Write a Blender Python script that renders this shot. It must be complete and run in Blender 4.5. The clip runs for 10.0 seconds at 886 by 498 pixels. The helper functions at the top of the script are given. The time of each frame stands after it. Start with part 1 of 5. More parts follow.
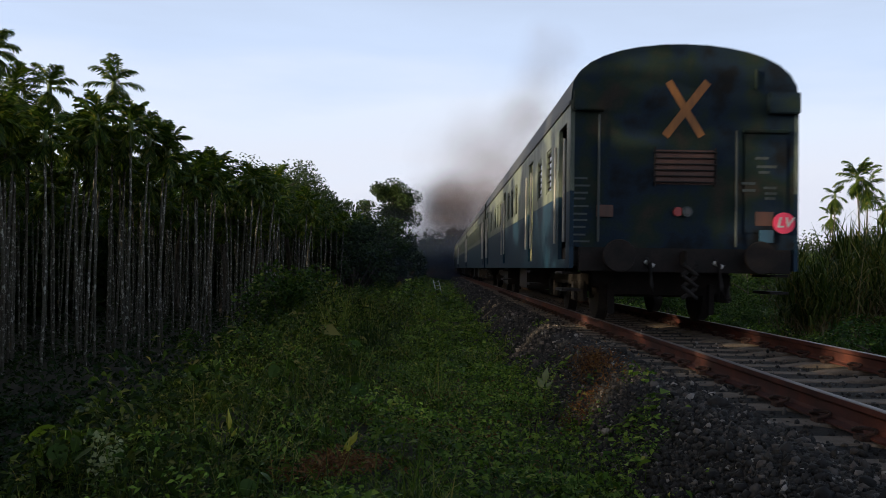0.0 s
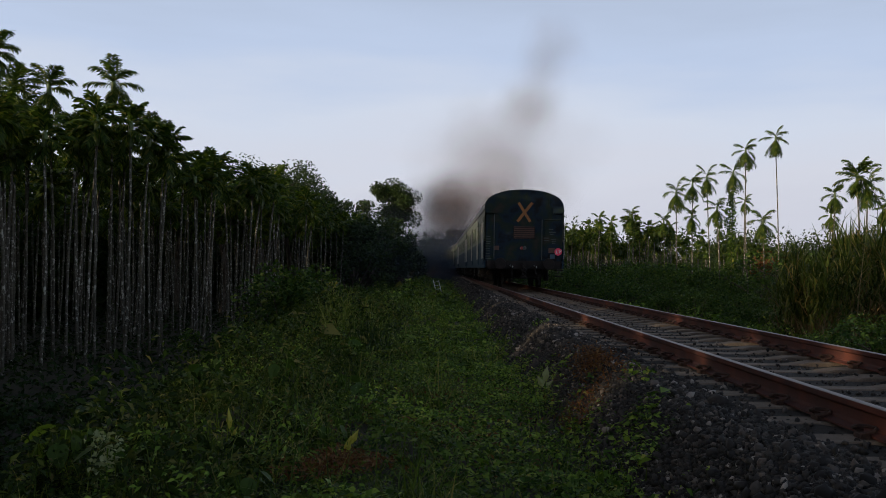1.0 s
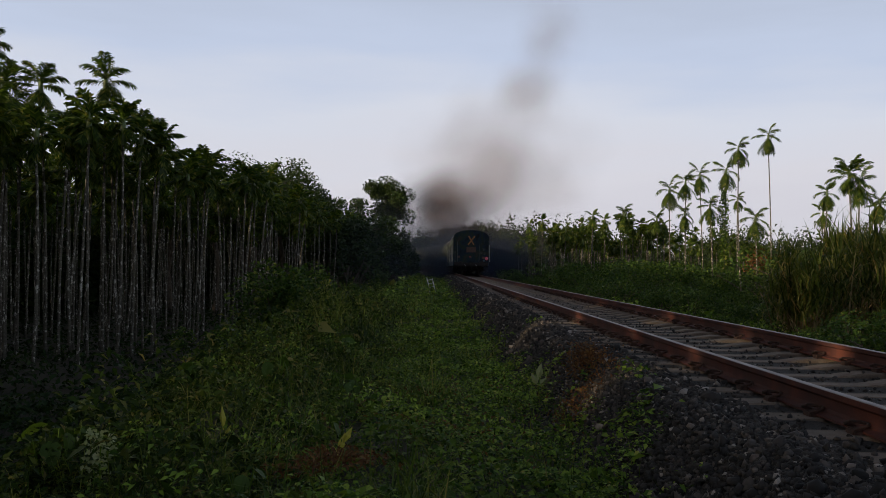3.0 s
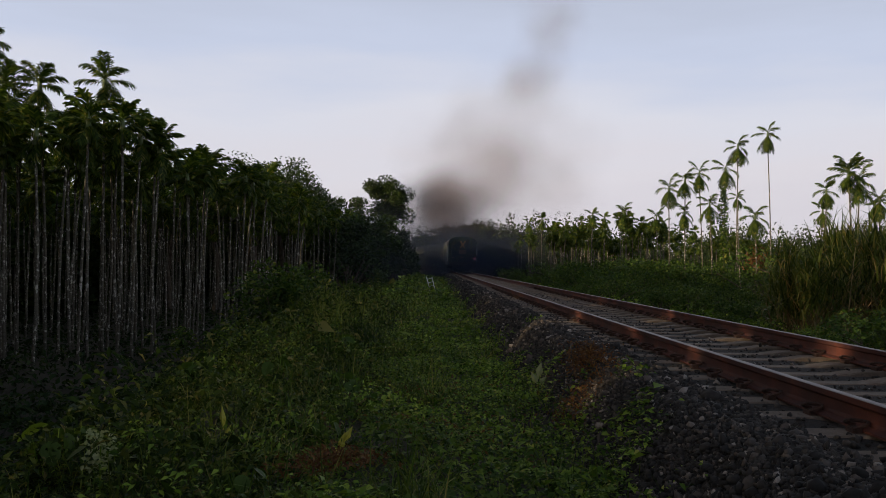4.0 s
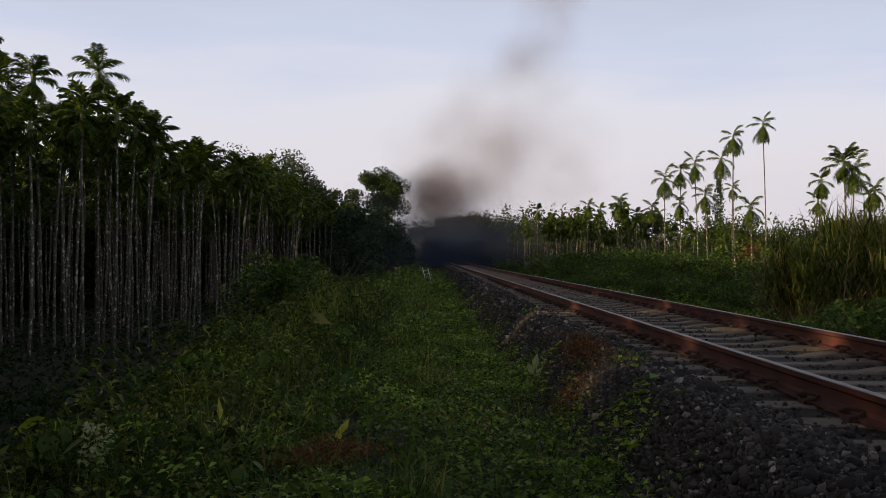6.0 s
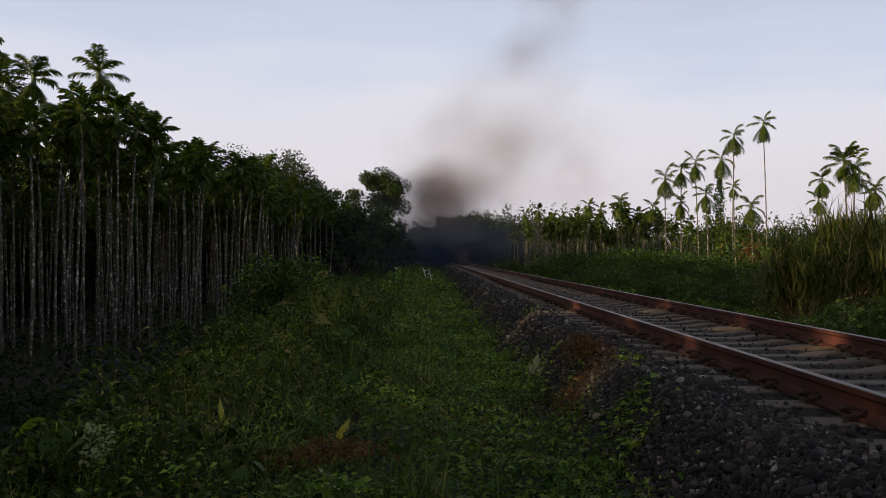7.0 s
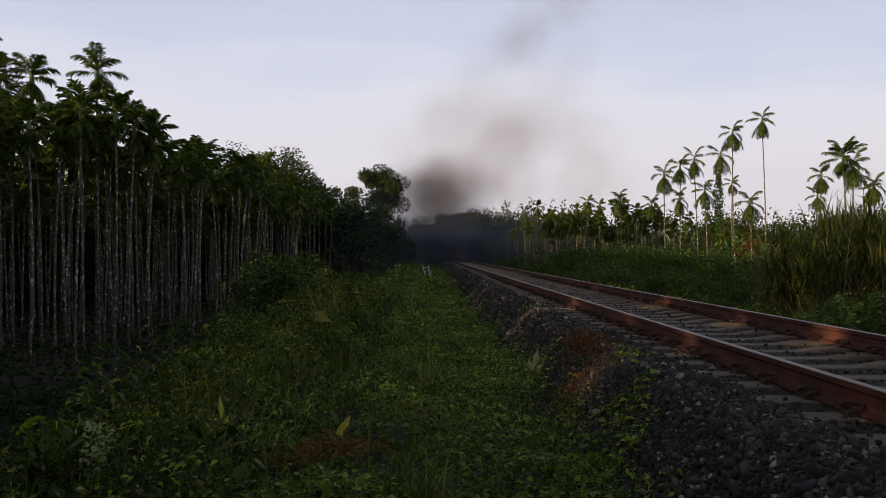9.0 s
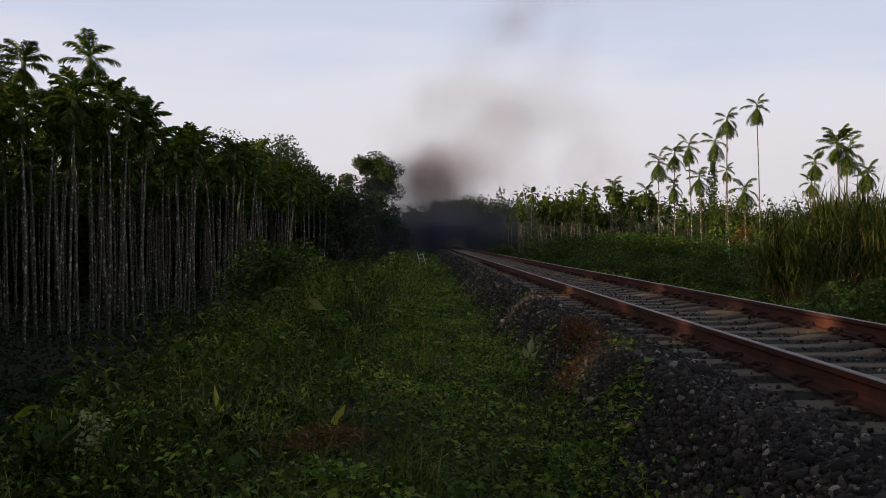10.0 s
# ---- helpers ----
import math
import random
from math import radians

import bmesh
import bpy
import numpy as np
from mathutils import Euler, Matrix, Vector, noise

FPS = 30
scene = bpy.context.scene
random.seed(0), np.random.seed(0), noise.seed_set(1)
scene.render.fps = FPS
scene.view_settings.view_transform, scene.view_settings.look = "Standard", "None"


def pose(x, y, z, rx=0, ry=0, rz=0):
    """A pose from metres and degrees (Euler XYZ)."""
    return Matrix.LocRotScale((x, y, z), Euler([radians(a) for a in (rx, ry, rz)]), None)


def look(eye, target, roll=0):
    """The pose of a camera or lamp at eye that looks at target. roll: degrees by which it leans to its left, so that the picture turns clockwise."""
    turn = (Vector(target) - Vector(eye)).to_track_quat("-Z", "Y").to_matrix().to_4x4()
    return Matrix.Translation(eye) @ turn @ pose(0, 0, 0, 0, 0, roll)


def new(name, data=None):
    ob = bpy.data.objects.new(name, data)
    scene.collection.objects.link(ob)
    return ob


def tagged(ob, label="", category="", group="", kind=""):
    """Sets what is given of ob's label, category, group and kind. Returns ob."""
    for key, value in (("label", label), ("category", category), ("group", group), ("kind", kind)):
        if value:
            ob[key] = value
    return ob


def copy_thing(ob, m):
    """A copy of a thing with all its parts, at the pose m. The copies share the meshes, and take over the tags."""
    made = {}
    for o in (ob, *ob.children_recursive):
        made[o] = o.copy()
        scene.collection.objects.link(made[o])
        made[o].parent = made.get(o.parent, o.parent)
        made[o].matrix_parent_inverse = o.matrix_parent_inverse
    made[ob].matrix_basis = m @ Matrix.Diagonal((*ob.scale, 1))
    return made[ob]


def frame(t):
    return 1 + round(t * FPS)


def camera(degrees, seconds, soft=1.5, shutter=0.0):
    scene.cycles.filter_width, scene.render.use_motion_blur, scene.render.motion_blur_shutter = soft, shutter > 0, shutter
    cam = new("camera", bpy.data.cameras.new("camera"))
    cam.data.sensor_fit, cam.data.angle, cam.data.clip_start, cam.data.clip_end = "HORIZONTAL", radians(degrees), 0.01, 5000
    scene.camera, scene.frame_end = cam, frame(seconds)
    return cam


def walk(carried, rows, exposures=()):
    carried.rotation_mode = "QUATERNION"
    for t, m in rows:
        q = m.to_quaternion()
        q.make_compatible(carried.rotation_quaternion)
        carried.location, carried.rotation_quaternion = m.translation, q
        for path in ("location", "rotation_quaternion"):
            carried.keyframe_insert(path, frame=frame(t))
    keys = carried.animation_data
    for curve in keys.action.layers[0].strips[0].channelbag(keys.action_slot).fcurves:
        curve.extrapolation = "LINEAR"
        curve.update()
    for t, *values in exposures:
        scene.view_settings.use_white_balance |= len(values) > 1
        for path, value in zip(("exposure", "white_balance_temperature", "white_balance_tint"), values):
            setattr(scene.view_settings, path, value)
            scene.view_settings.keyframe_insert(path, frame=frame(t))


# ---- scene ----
# World: y runs along the track away from the camera, x to the right, z = 0 is the top of the rails.
EYE = 0.79            # camera above rail top
TRACK_X = 3.47        # centre of the track
GAUGE = 1.74          # between rail centres, broad gauge
CURVE_Y, CURVE_R = 100.0, 250.0

# ---- camera ----
cam = camera(56.0, 10.0, soft=0.75, shutter=0.12)
# seconds, turn to the right, tilt up, roll, shift in height
VIEW = [
    (0, 0.272, 1.302, 0.940, -0.000),
    (0.5, 0.277, 1.329, 0.882, -0.003),
    (1, 0.277, 1.301, 0.825, -0.008),
    (1.5, 0.293, 1.309, 0.767, -0.011),
    (2, 0.567, 1.190, 0.806, -0.008),
    (2.5, 0.704, 1.173, 0.790, -0.014),
    (4, 0.743, 1.092, 0.614, -0.010),
    (4.5, 0.847, 0.885, 0.526, -0.012),
    (5, 0.964, 0.675, 0.449, -0.012),
    (5.5, 1.020, 0.511, 0.404, -0.009),
    (7, 0.982, 0.503, 0.225, -0.008),
    (7.5, 0.993, 0.489, 0.174, -0.009),
    (8, 0.977, 0.480, 0.119, -0.014),
    (8.5, 0.932, 0.489, 0.010, -0.015),
    (9, 1.033, 0.305, -0.005, -0.009),
    (9.5, 1.196, 0.060, -0.035, 0.006),
    (10, 1.402, -0.585, -0.041, 0.004),
]


def view_pose(turn, tilt, roll, rise):
    eye = Vector((0.0, 0.0, EYE + rise))
    a, b = radians(turn), radians(tilt)
    way = Vector((math.sin(a) * math.cos(b), math.cos(a) * math.cos(b), math.sin(b)))
    return look(eye, eye + way, roll)


walk(cam, [(t, view_pose(a, b, c, d)) for t, a, b, c, d in VIEW],
     exposures=[(0, 0.15, 5850, 7), (0.5, -0.1, 5870, 7), (1, -0.17, 5900, 8), (2.5, -0.17, 6100, 9), (4, -0.12, 6350, 12), (5, -0.05, 6450, 13), (10, -0.05, 6450, 13)])

# ---- light ----
SUN_ELEV, SUN_AHEAD = radians(9.0), radians(-24)   # low in the left, slightly behind the camera
world = bpy.data.worlds.new("world")
scene.world = world
world.use_nodes = True
wt = world.node_tree
wt.nodes.clear()
w_out = wt.nodes.new("ShaderNodeOutputWorld")
w_bg = wt.nodes.new("ShaderNodeBackground")
w_sky = wt.nodes.new("ShaderNodeTexSky")
w_sky.sky_type = "NISHITA"
w_sky.sun_disc = False
w_sky.sun_elevation = SUN_ELEV
w_sky.sun_rotation = -math.pi / 2 + SUN_AHEAD
w_sky.air_density, w_sky.dust_density, w_sky.ozone_density = 1.0, 1.2, 1.5
w_bg.inputs["Strength"].default_value = 0.09
wt.links.new(w_sky.outputs[0], w_bg.inputs["Color"])
# thin bright haze and streaks of cloud low over the horizon, all round
w_tc = wt.nodes.new("ShaderNodeTexCoord")
w_xyz = wt.nodes.new("ShaderNodeSeparateXYZ")
wt.links.new(w_tc.outputs["Generated"], w_xyz.inputs[0])
w_map = wt.nodes.new("ShaderNodeMapping")
w_map.inputs["Scale"].default_value = (1.6, 1.6, 9.0)
w_cloud = wt.nodes.new("ShaderNodeTexNoise")
w_cloud.inputs["Scale"].default_value, w_cloud.inputs["Detail"].default_value = 1.7, 5.0
wt.links.new(w_tc.outputs["Generated"], w_map.inputs["Vector"])
wt.links.new(w_map.outputs["Vector"], w_cloud.inputs["Vector"])
w_wave = wt.nodes.new("ShaderNodeMath")
w_wave.operation = "MULTIPLY_ADD"
w_wave.inputs[1].default_value, w_wave.inputs[2].default_value = 0.16, -0.08
wt.links.new(w_cloud.outputs["Fac"], w_wave.inputs[0])
w_el = wt.nodes.new("ShaderNodeMath")
wt.links.new(w_xyz.outputs["Z"], w_el.inputs[0])
wt.links.new(w_wave.outputs[0], w_el.inputs[1])
w_ramp = wt.nodes.new("ShaderNodeValToRGB")
for e_pos, e_col in ((0.10, (0.78, 0.75, 0.78)), (0.17, (0.76, 0.77, 0.83)), (0.24, (0.62, 0.68, 0.82))):
    w_ramp.color_ramp.elements.new(e_pos).color = (*e_col, 1)
w_ramp.color_ramp.elements[0].color = (0.70, 0.66, 0.70, 1)
w_ramp.color_ramp.elements[-1].position = 0.5
w_ramp.color_ramp.elements[-1].color = (0.36, 0.38, 0.42, 1)
wt.links.new(w_el.outputs[0], w_ramp.inputs["Fac"])
w_haze = wt.nodes.new("ShaderNodeBackground")
w_haze.inputs["Strength"].default_value = 1.0
w_side = wt.nodes.new("ShaderNodeMapRange")
w_side.interpolation_type = "SMOOTHSTEP"
for k, v in (("From Min", -0.45), ("From Max", -0.95), ("To Min", 0.0), ("To Max", 1.0)):
    w_side.inputs[k].default_value = v
wt.links.new(w_xyz.outputs["X"], w_side.inputs["Value"])
w_warm = wt.nodes.new("ShaderNodeMix")
w_warm.data_type = "RGBA"
w_warm.inputs["B"].default_value = (1.3, 0.9, 0.55, 1)      # glow round the setting sun
wt.links.new(w_side.outputs[0], w_warm.inputs["Factor"])
wt.links.new(w_ramp.outputs["Color"], w_warm.inputs["A"])
wt.links.new(w_warm.outputs["Result"], w_haze.inputs["Color"])
w_fade = wt.nodes.new("ShaderNodeMapRange")
w_fade.interpolation_type = "SMOOTHSTEP"
for k, v in (("From Min", 0.32), ("From Max", 0.75), ("To Min", 0.0), ("To Max", 0.85)):
    w_fade.inputs[k].default_value = v
wt.links.new(w_xyz.outputs["Z"], w_fade.inputs["Value"])
w_mix = wt.nodes.new("ShaderNodeMixShader")
wt.links.new(w_fade.outputs[0], w_mix.inputs[0])
wt.links.new(w_haze.outputs[0], w_mix.inputs[1])
wt.links.new(w_bg.outputs[0], w_mix.inputs[2])
wt.links.new(w_mix.outputs[0], w_out.inputs[0])

sun_data = bpy.data.lights.new("sun", "SUN")
sun_data.energy, sun_data.angle, sun_data.color = 5.0, radians(0.6), (1.0, 0.76, 0.46)
sun = new("sun", sun_data)
to_sun = Vector((-math.cos(SUN_ELEV) * math.cos(SUN_AHEAD), math.cos(SUN_ELEV) * math.sin(SUN_AHEAD), math.sin(SUN_ELEV)))
sun.matrix_world = look(to_sun * 200, (0, 0, 0))

# ---- materials ----


def material(name, rough=0.8, metal=0.0):
    m = bpy.data.materials.new(name)
    m.use_nodes = True
    b = m.node_tree.nodes["Principled BSDF"]
    b.inputs["Roughness"].default_value = rough
    b.inputs["Metallic"].default_value = metal
    return m, m.node_tree.nodes, m.node_tree.links, b


def ramp(nodes, links, src, stops):
    r = nodes.new("ShaderNodeValToRGB")
    while len(r.color_ramp.elements) < len(stops):
        r.color_ramp.elements.new(0.5)
    for e, (p, c) in zip(r.color_ramp.elements, stops):
        e.position, e.color = p, (*c, 1)
    links.new(src, r.inputs["Fac"])
    return r.outputs["Color"]


def noise_tex(nodes, links, scale, detail=4.0, coord="Object", rough=0.55, stretch=None):
    tc = nodes.new("ShaderNodeTexCoord")
    n = nodes.new("ShaderNodeTexNoise")
    n.inputs["Scale"].default_value, n.inputs["Detail"].default_value = scale, detail
    n.inputs["Roughness"].default_value = rough
    out = tc.outputs[coord]
    if stretch:
        mp = nodes.new("ShaderNodeMapping")
        mp.inputs["Scale"].default_value = stretch
        links.new(out, mp.inputs["Vector"])
        out = mp.outputs["Vector"]
    links.new(out, n.inputs["Vector"])
    return n.outputs["Fac"]


def mix_col(nodes, links, fac, a, b, kind="MIX"):
    m = nodes.new("ShaderNodeMix")
    m.data_type, m.blend_type = "RGBA", kind
    for sock, v in ((m.inputs["Factor"], fac), (m.inputs["A"], a), (m.inputs["B"], b)):
        if isinstance(v, (int, float)):
            sock.default_value = v
        elif isinstance(v, tuple):
            sock.default_value = (*v, 1)
        else:
            links.new(v, sock)
    return m.outputs["Result"]


def bump(nodes, links, b, src, dist, strength=0.6):
    n = nodes.new("ShaderNodeBump")
    n.inputs["Distance"].default_value, n.inputs["Strength"].default_value = dist, strength
    links.new(src, n.inputs["Height"])
    links.new(n.outputs["Normal"], b.inputs["Normal"])


def mottled(name, stops, scale=6.0, fine=60.0, rough=0.85, relief=0.004, metal=0.0, stretch=None):
    """A surface with broad stains and fine grain, at real size."""
    m, nodes, links, b = material(name, rough, metal)
    broad = noise_tex(nodes, links, scale, 5, stretch=stretch)
    grain = noise_tex(nodes, links, fine, 3)
    col = ramp(nodes, links, broad, stops)
    dark = ramp(nodes, links, grain, [(0.3, (0.6, 0.6, 0.6)), (0.7, (1.15, 1.15, 1.15))])
    links.new(mix_col(nodes, links, 0.6, col, dark, "MULTIPLY"), b.inputs["Base Color"])
    bump(nodes, links, b, grain, relief)
    return m


def foliage(name, stops, rough=0.5, thin=0.3, patch=None, spec=0.3, vary=(0.6, 1.2)):
    """Leaves: colour varies leaf by leaf and in broad patches; some light passes through."""
    m, nodes, links, b = material(name, rough)
    geo = nodes.new("ShaderNodeNewGeometry")
    col = ramp(nodes, links, geo.outputs["Random Per Island"], stops)
    broad = noise_tex(nodes, links, patch or 0.5, 3)
    shade = ramp(nodes, links, broad, [(0.35, (vary[0], vary[0] * 1.06, vary[0])), (0.65, (vary[1], vary[1] * 0.96, vary[1] * 0.84))])
    col = mix_col(nodes, links, 0.8, col, shade, "MULTIPLY")
    links.new(col, b.inputs["Base Color"])
    b.inputs["Specular IOR Level"].default_value = spec
    tr = nodes.new("ShaderNodeBsdfTranslucent")
    links.new(mix_col(nodes, links, 0.7, col, (1.5, 1.5, 0.5), "MULTIPLY"), tr.inputs["Color"])
    mix = nodes.new("ShaderNodeMixShader")
    mix.inputs[0].default_value = thin
    links.new(b.outputs[0], mix.inputs[1])
    links.new(tr.outputs[0], mix.inputs[2])
    links.new(mix.outputs[0], nodes["Material Output"].inputs["Surface"])
    return m


def painted(name, col, rough=0.45, grime=(0.05, 0.05, 0.045), amount=0.5, rust=True):
    """Old coach paint: streaks of grime run down it, rust speckles."""
    m, nodes, links, b = material(name, rough)
    streak = noise_tex(nodes, links, 2.2, 6, stretch=(3.0, 3.0, 0.35))
    fac = ramp(nodes, links, streak, [(0.42, (0, 0, 0)), (0.75, (amount, amount, amount))])
    c = mix_col(nodes, links, fac, col, grime)
    if rust:
        sp = noise_tex(nodes, links, 26, 5)
        f2 = ramp(nodes, links, sp, [(0.66, (0, 0, 0)), (0.74, (0.7, 0.7, 0.7))])
        c = mix_col(nodes, links, f2, c, (0.10, 0.05, 0.03))
    links.new(c, b.inputs["Base Color"])
    bump(nodes, links, b, noise_tex(nodes, links, 3.0, 3), 0.01, 0.3)
    return m


M_SOIL = mottled("soil", [(0.3, (0.022, 0.017, 0.011)), (0.55, (0.05, 0.04, 0.024)), (0.75, (0.03, 0.045, 0.015))], 1.2, 40, 0.95, 0.01)
M_LITTER = mottled("leaf_litter", [(0.3, (0.018, 0.013, 0.009)), (0.6, (0.045, 0.032, 0.02)), (0.8, (0.02, 0.03, 0.012))], 3.0, 30, 0.95, 0.02)
M_BALLAST = mottled("ballast_dirt", [(0.3, (0.011, 0.009, 0.0075)), (0.7, (0.03, 0.025, 0.021))], 8, 55, 0.95, 0.02)
M_CONCRETE = mottled("sleeper_concrete", [(0.3, (0.085, 0.062, 0.046)), (0.55, (0.19, 0.15, 0.115)), (0.75, (0.12, 0.076, 0.05))], 3.5, 70, 0.9, 0.003)
M_RUST = mottled("rail_rust", [(0.3, (0.03, 0.008, 0.006)), (0.5, (0.06, 0.014, 0.009)), (0.7, (0.115, 0.028, 0.014))], 2.5, 90, 0.8, 0.0015)
M_STEEL = mottled("rail_running_steel", [(0.3, (0.2, 0.17, 0.16)), (0.7, (0.34, 0.3, 0.28))], 3, 200, 0.5, 0.0003, 0.8)
M_CLIP = mottled("clip_iron", [(0.3, (0.03, 0.018, 0.014)), (0.7, (0.08, 0.035, 0.022))], 20, 90, 0.8, 0.001)


def stone_material():
    m, nodes, links, b = material("ballast_stone", 0.85)
    geo = nodes.new("ShaderNodeNewGeometry")
    col = ramp(nodes, links, geo.outputs["Random Per Island"],
               [(0.0, (0.010, 0.009, 0.0085)), (0.45, (0.03, 0.0265, 0.025)), (0.8, (0.07, 0.061, 0.055)), (0.94, (0.13, 0.105, 0.088)), (1.0, (0.4, 0.36, 0.32))])
    grain = noise_tex(nodes, links, 45, 4)
    links.new(mix_col(nodes, links, 0.7, col, ramp(nodes, links, grain, [(0.3, (0.55, 0.55, 0.55)), (0.7, (1.2, 1.2, 1.2))]), "MULTIPLY"), b.inputs["Base Color"])
    bump(nodes, links, b, grain, 0.004)
    return m


M_STONE = stone_material()
M_GRASS = foliage("grass_blades", [(0, (0.03, 0.06, 0.012)), (0.5, (0.085, 0.14, 0.024)), (0.85, (0.19, 0.24, 0.045)), (1, (0.34, 0.29, 0.11))], 0.5, 0.3, 0.7, 0.12, (0.45, 1.3))
M_WEED = foliage("weed_leaves", [(0, (0.018, 0.042, 0.006)), (0.3, (0.07, 0.14, 0.021)), (0.7, (0.19, 0.295, 0.048)), (0.95, (0.28, 0.38, 0.07)), (1, (0.4, 0.38, 0.1))], 0.5, 0.3, 0.9, 0.12, (0.42, 1.35))
M_BROAD = foliage("broad_leaves", [(0, (0.028, 0.06, 0.013)), (0.6, (0.07, 0.125, 0.024)), (0.92, (0.15, 0.21, 0.04)), (1, (0.3, 0.3, 0.08))], 0.45, 0.3, 0.9, 0.15)
M_DRY = foliage("withered_leaves", [(0, (0.09, 0.035, 0.018)), (0.6, (0.17, 0.075, 0.028)), (1, (0.24, 0.14, 0.05))], 0.8, 0.2)
M_OLIVE = foliage("olive_herb_leaves", [(0, (0.014, 0.028, 0.006)), (0.5, (0.045, 0.08, 0.015)), (0.85, (0.11, 0.145, 0.03)), (1, (0.25, 0.22, 0.08))], 0.55, 0.25, 1.1, 0.12, (0.4, 1.35))
M_LIGHTGRASS = foliage("light_grass", [(0, (0.08, 0.12, 0.02)), (0.6, (0.2, 0.26, 0.05)), (1, (0.38, 0.36, 0.12))], 0.5, 0.35, 1.0, 0.12)
M_YELLOW = foliage("yellow_leaf", [(0, (0.42, 0.42, 0.05)), (1, (0.5, 0.45, 0.08))], 0.5, 0.35)
M_PALE = foliage("pale_buds", [(0, (0.28, 0.33, 0.16)), (1, (0.42, 0.45, 0.28))], 0.6, 0.3)
M_BUSH = foliage("bush_leaves", [(0, (0.022, 0.05, 0.012)), (0.6, (0.065, 0.125, 0.026)), (0.93, (0.13, 0.19, 0.04)), (1, (0.22, 0.25, 0.06))], 0.5, 0.28, 0.8, 0.2)
M_TREE = foliage("tree_leaves", [(0, (0.03, 0.05, 0.018)), (0.7, (0.05, 0.085, 0.024)), (1, (0.085, 0.12, 0.035))], 0.5, 0.25, 0.25)
M_WOODS = foliage("far_leaves", [(0, (0.03, 0.045, 0.02)), (0.7, (0.045, 0.07, 0.026)), (1, (0.07, 0.095, 0.032))], 0.6, 0.2, 0.08)
M_FROND = foliage("palm_frond", [(0, (0.024, 0.048, 0.01)), (0.5, (0.055, 0.1, 0.016)), (0.85, (0.115, 0.165, 0.026)), (1, (0.24, 0.22, 0.055))], 0.5, 0.4, 0.6, 0.2)
M_REED = foliage("reed_blades", [(0, (0.025, 0.042, 0.01)), (0.5, (0.06, 0.092, 0.018)), (0.85, (0.14, 0.16, 0.035)), (1, (0.3, 0.22, 0.09))], 0.55, 0.28, 0.5, 0.15)
# leaves with the shade of slope and plantation put into their colour
M_SHADE = foliage("shade_tinted_leaves", [(0, (0.012, 0.028, 0.008)), (0.7, (0.026, 0.052, 0.013)), (1, (0.055, 0.08, 0.02))], 0.55, 0.2, 0.8, 0.15)
M_STALK = foliage("reed_stalk", [(0, (0.09, 0.075, 0.03)), (0.5, (0.16, 0.12, 0.055)), (0.85, (0.24, 0.16, 0.08)), (1, (0.3, 0.24, 0.14))], 0.6, 0.1)
M_CROWNSHAFT = mottled("crownshaft_green", [(0.3, (0.09, 0.14, 0.035)), (0.7, (0.15, 0.2, 0.06))], 5, 40, 0.45, 0.002)
M_BARK = mottled("tree_bark", [(0.3, (0.07, 0.055, 0.042)), (0.6, (0.16, 0.13, 0.1)), (0.8, (0.24, 0.2, 0.16))], 4, 30, 0.95, 0.01)


def palm_bark():
    """Grey-brown areca stem with pale lichen blotches and leaf-scar rings."""
    m, nodes, links, b = material("palm_bark", 0.9)
    base = ramp(nodes, links, noise_tex(nodes, links, 2.0, 4, "Object", stretch=(1, 1, 0.5)), [(0.3, (0.045, 0.04, 0.031)), (0.7, (0.125, 0.113, 0.082))])
    lich = ramp(nodes, links, noise_tex(nodes, links, 11, 4, stretch=(1, 1, 0.6)), [(0.55, (0, 0, 0)), (0.62, (0.95, 0.95, 0.95))])
    col = mix_col(nodes, links, lich, base, (0.42, 0.4, 0.345))
    wv = nodes.new("ShaderNodeTexWave")
    wv.bands_direction = "Z"
    wv.inputs["Scale"].default_value, wv.inputs["Distortion"].default_value = 2.4, 0.8
    tc = nodes.new("ShaderNodeTexCoord")
    links.new(tc.outputs["Object"], wv.inputs["Vector"])
    ring = ramp(nodes, links, wv.outputs["Fac"], [(0.0, (0.55, 0.55, 0.55)), (0.2, (1, 1, 1))])
    links.new(mix_col(nodes, links, 0.7, col, ring, "MULTIPLY"), b.inputs["Base Color"])
    return m


M_PALM = palm_bark()
M_BLUE = painted("coach_blue_paint", (0.009, 0.036, 0.07), 0.5, (0.012, 0.018, 0.022), 0.6)
M_BLUE.node_tree.nodes["Principled BSDF"].inputs["Specular IOR Level"].default_value = 0.25
M_CREAM = painted("coach_pale_paint", (0.19, 0.22, 0.17), 0.5, (0.035, 0.045, 0.045), 0.85)
M_CREAM.node_tree.nodes["Principled BSDF"].inputs["Specular IOR Level"].default_value = 0.3
M_END = mottled("coach_end_grime", [(0.36, (0.003, 0.004, 0.005)), (0.46, (0.006, 0.017, 0.034)), (0.55, (0.012, 0.024, 0.017)), (0.66, (0.032, 0.026, 0.019))], 1.3, 34, 0.75, 0.002)
M_END.node_tree.nodes["Principled BSDF"].inputs["Specular IOR Level"].default_value = 0.25
M_ROOF = painted("coach_roof", (0.05, 0.055, 0.06), 0.6, (0.04, 0.04, 0.04), 0.7)
M_UNDER = mottled("underframe_grime", [(0.3, (0.004, 0.0035, 0.003)), (0.7, (0.018, 0.011, 0.009))], 5, 40, 0.85, 0.003)
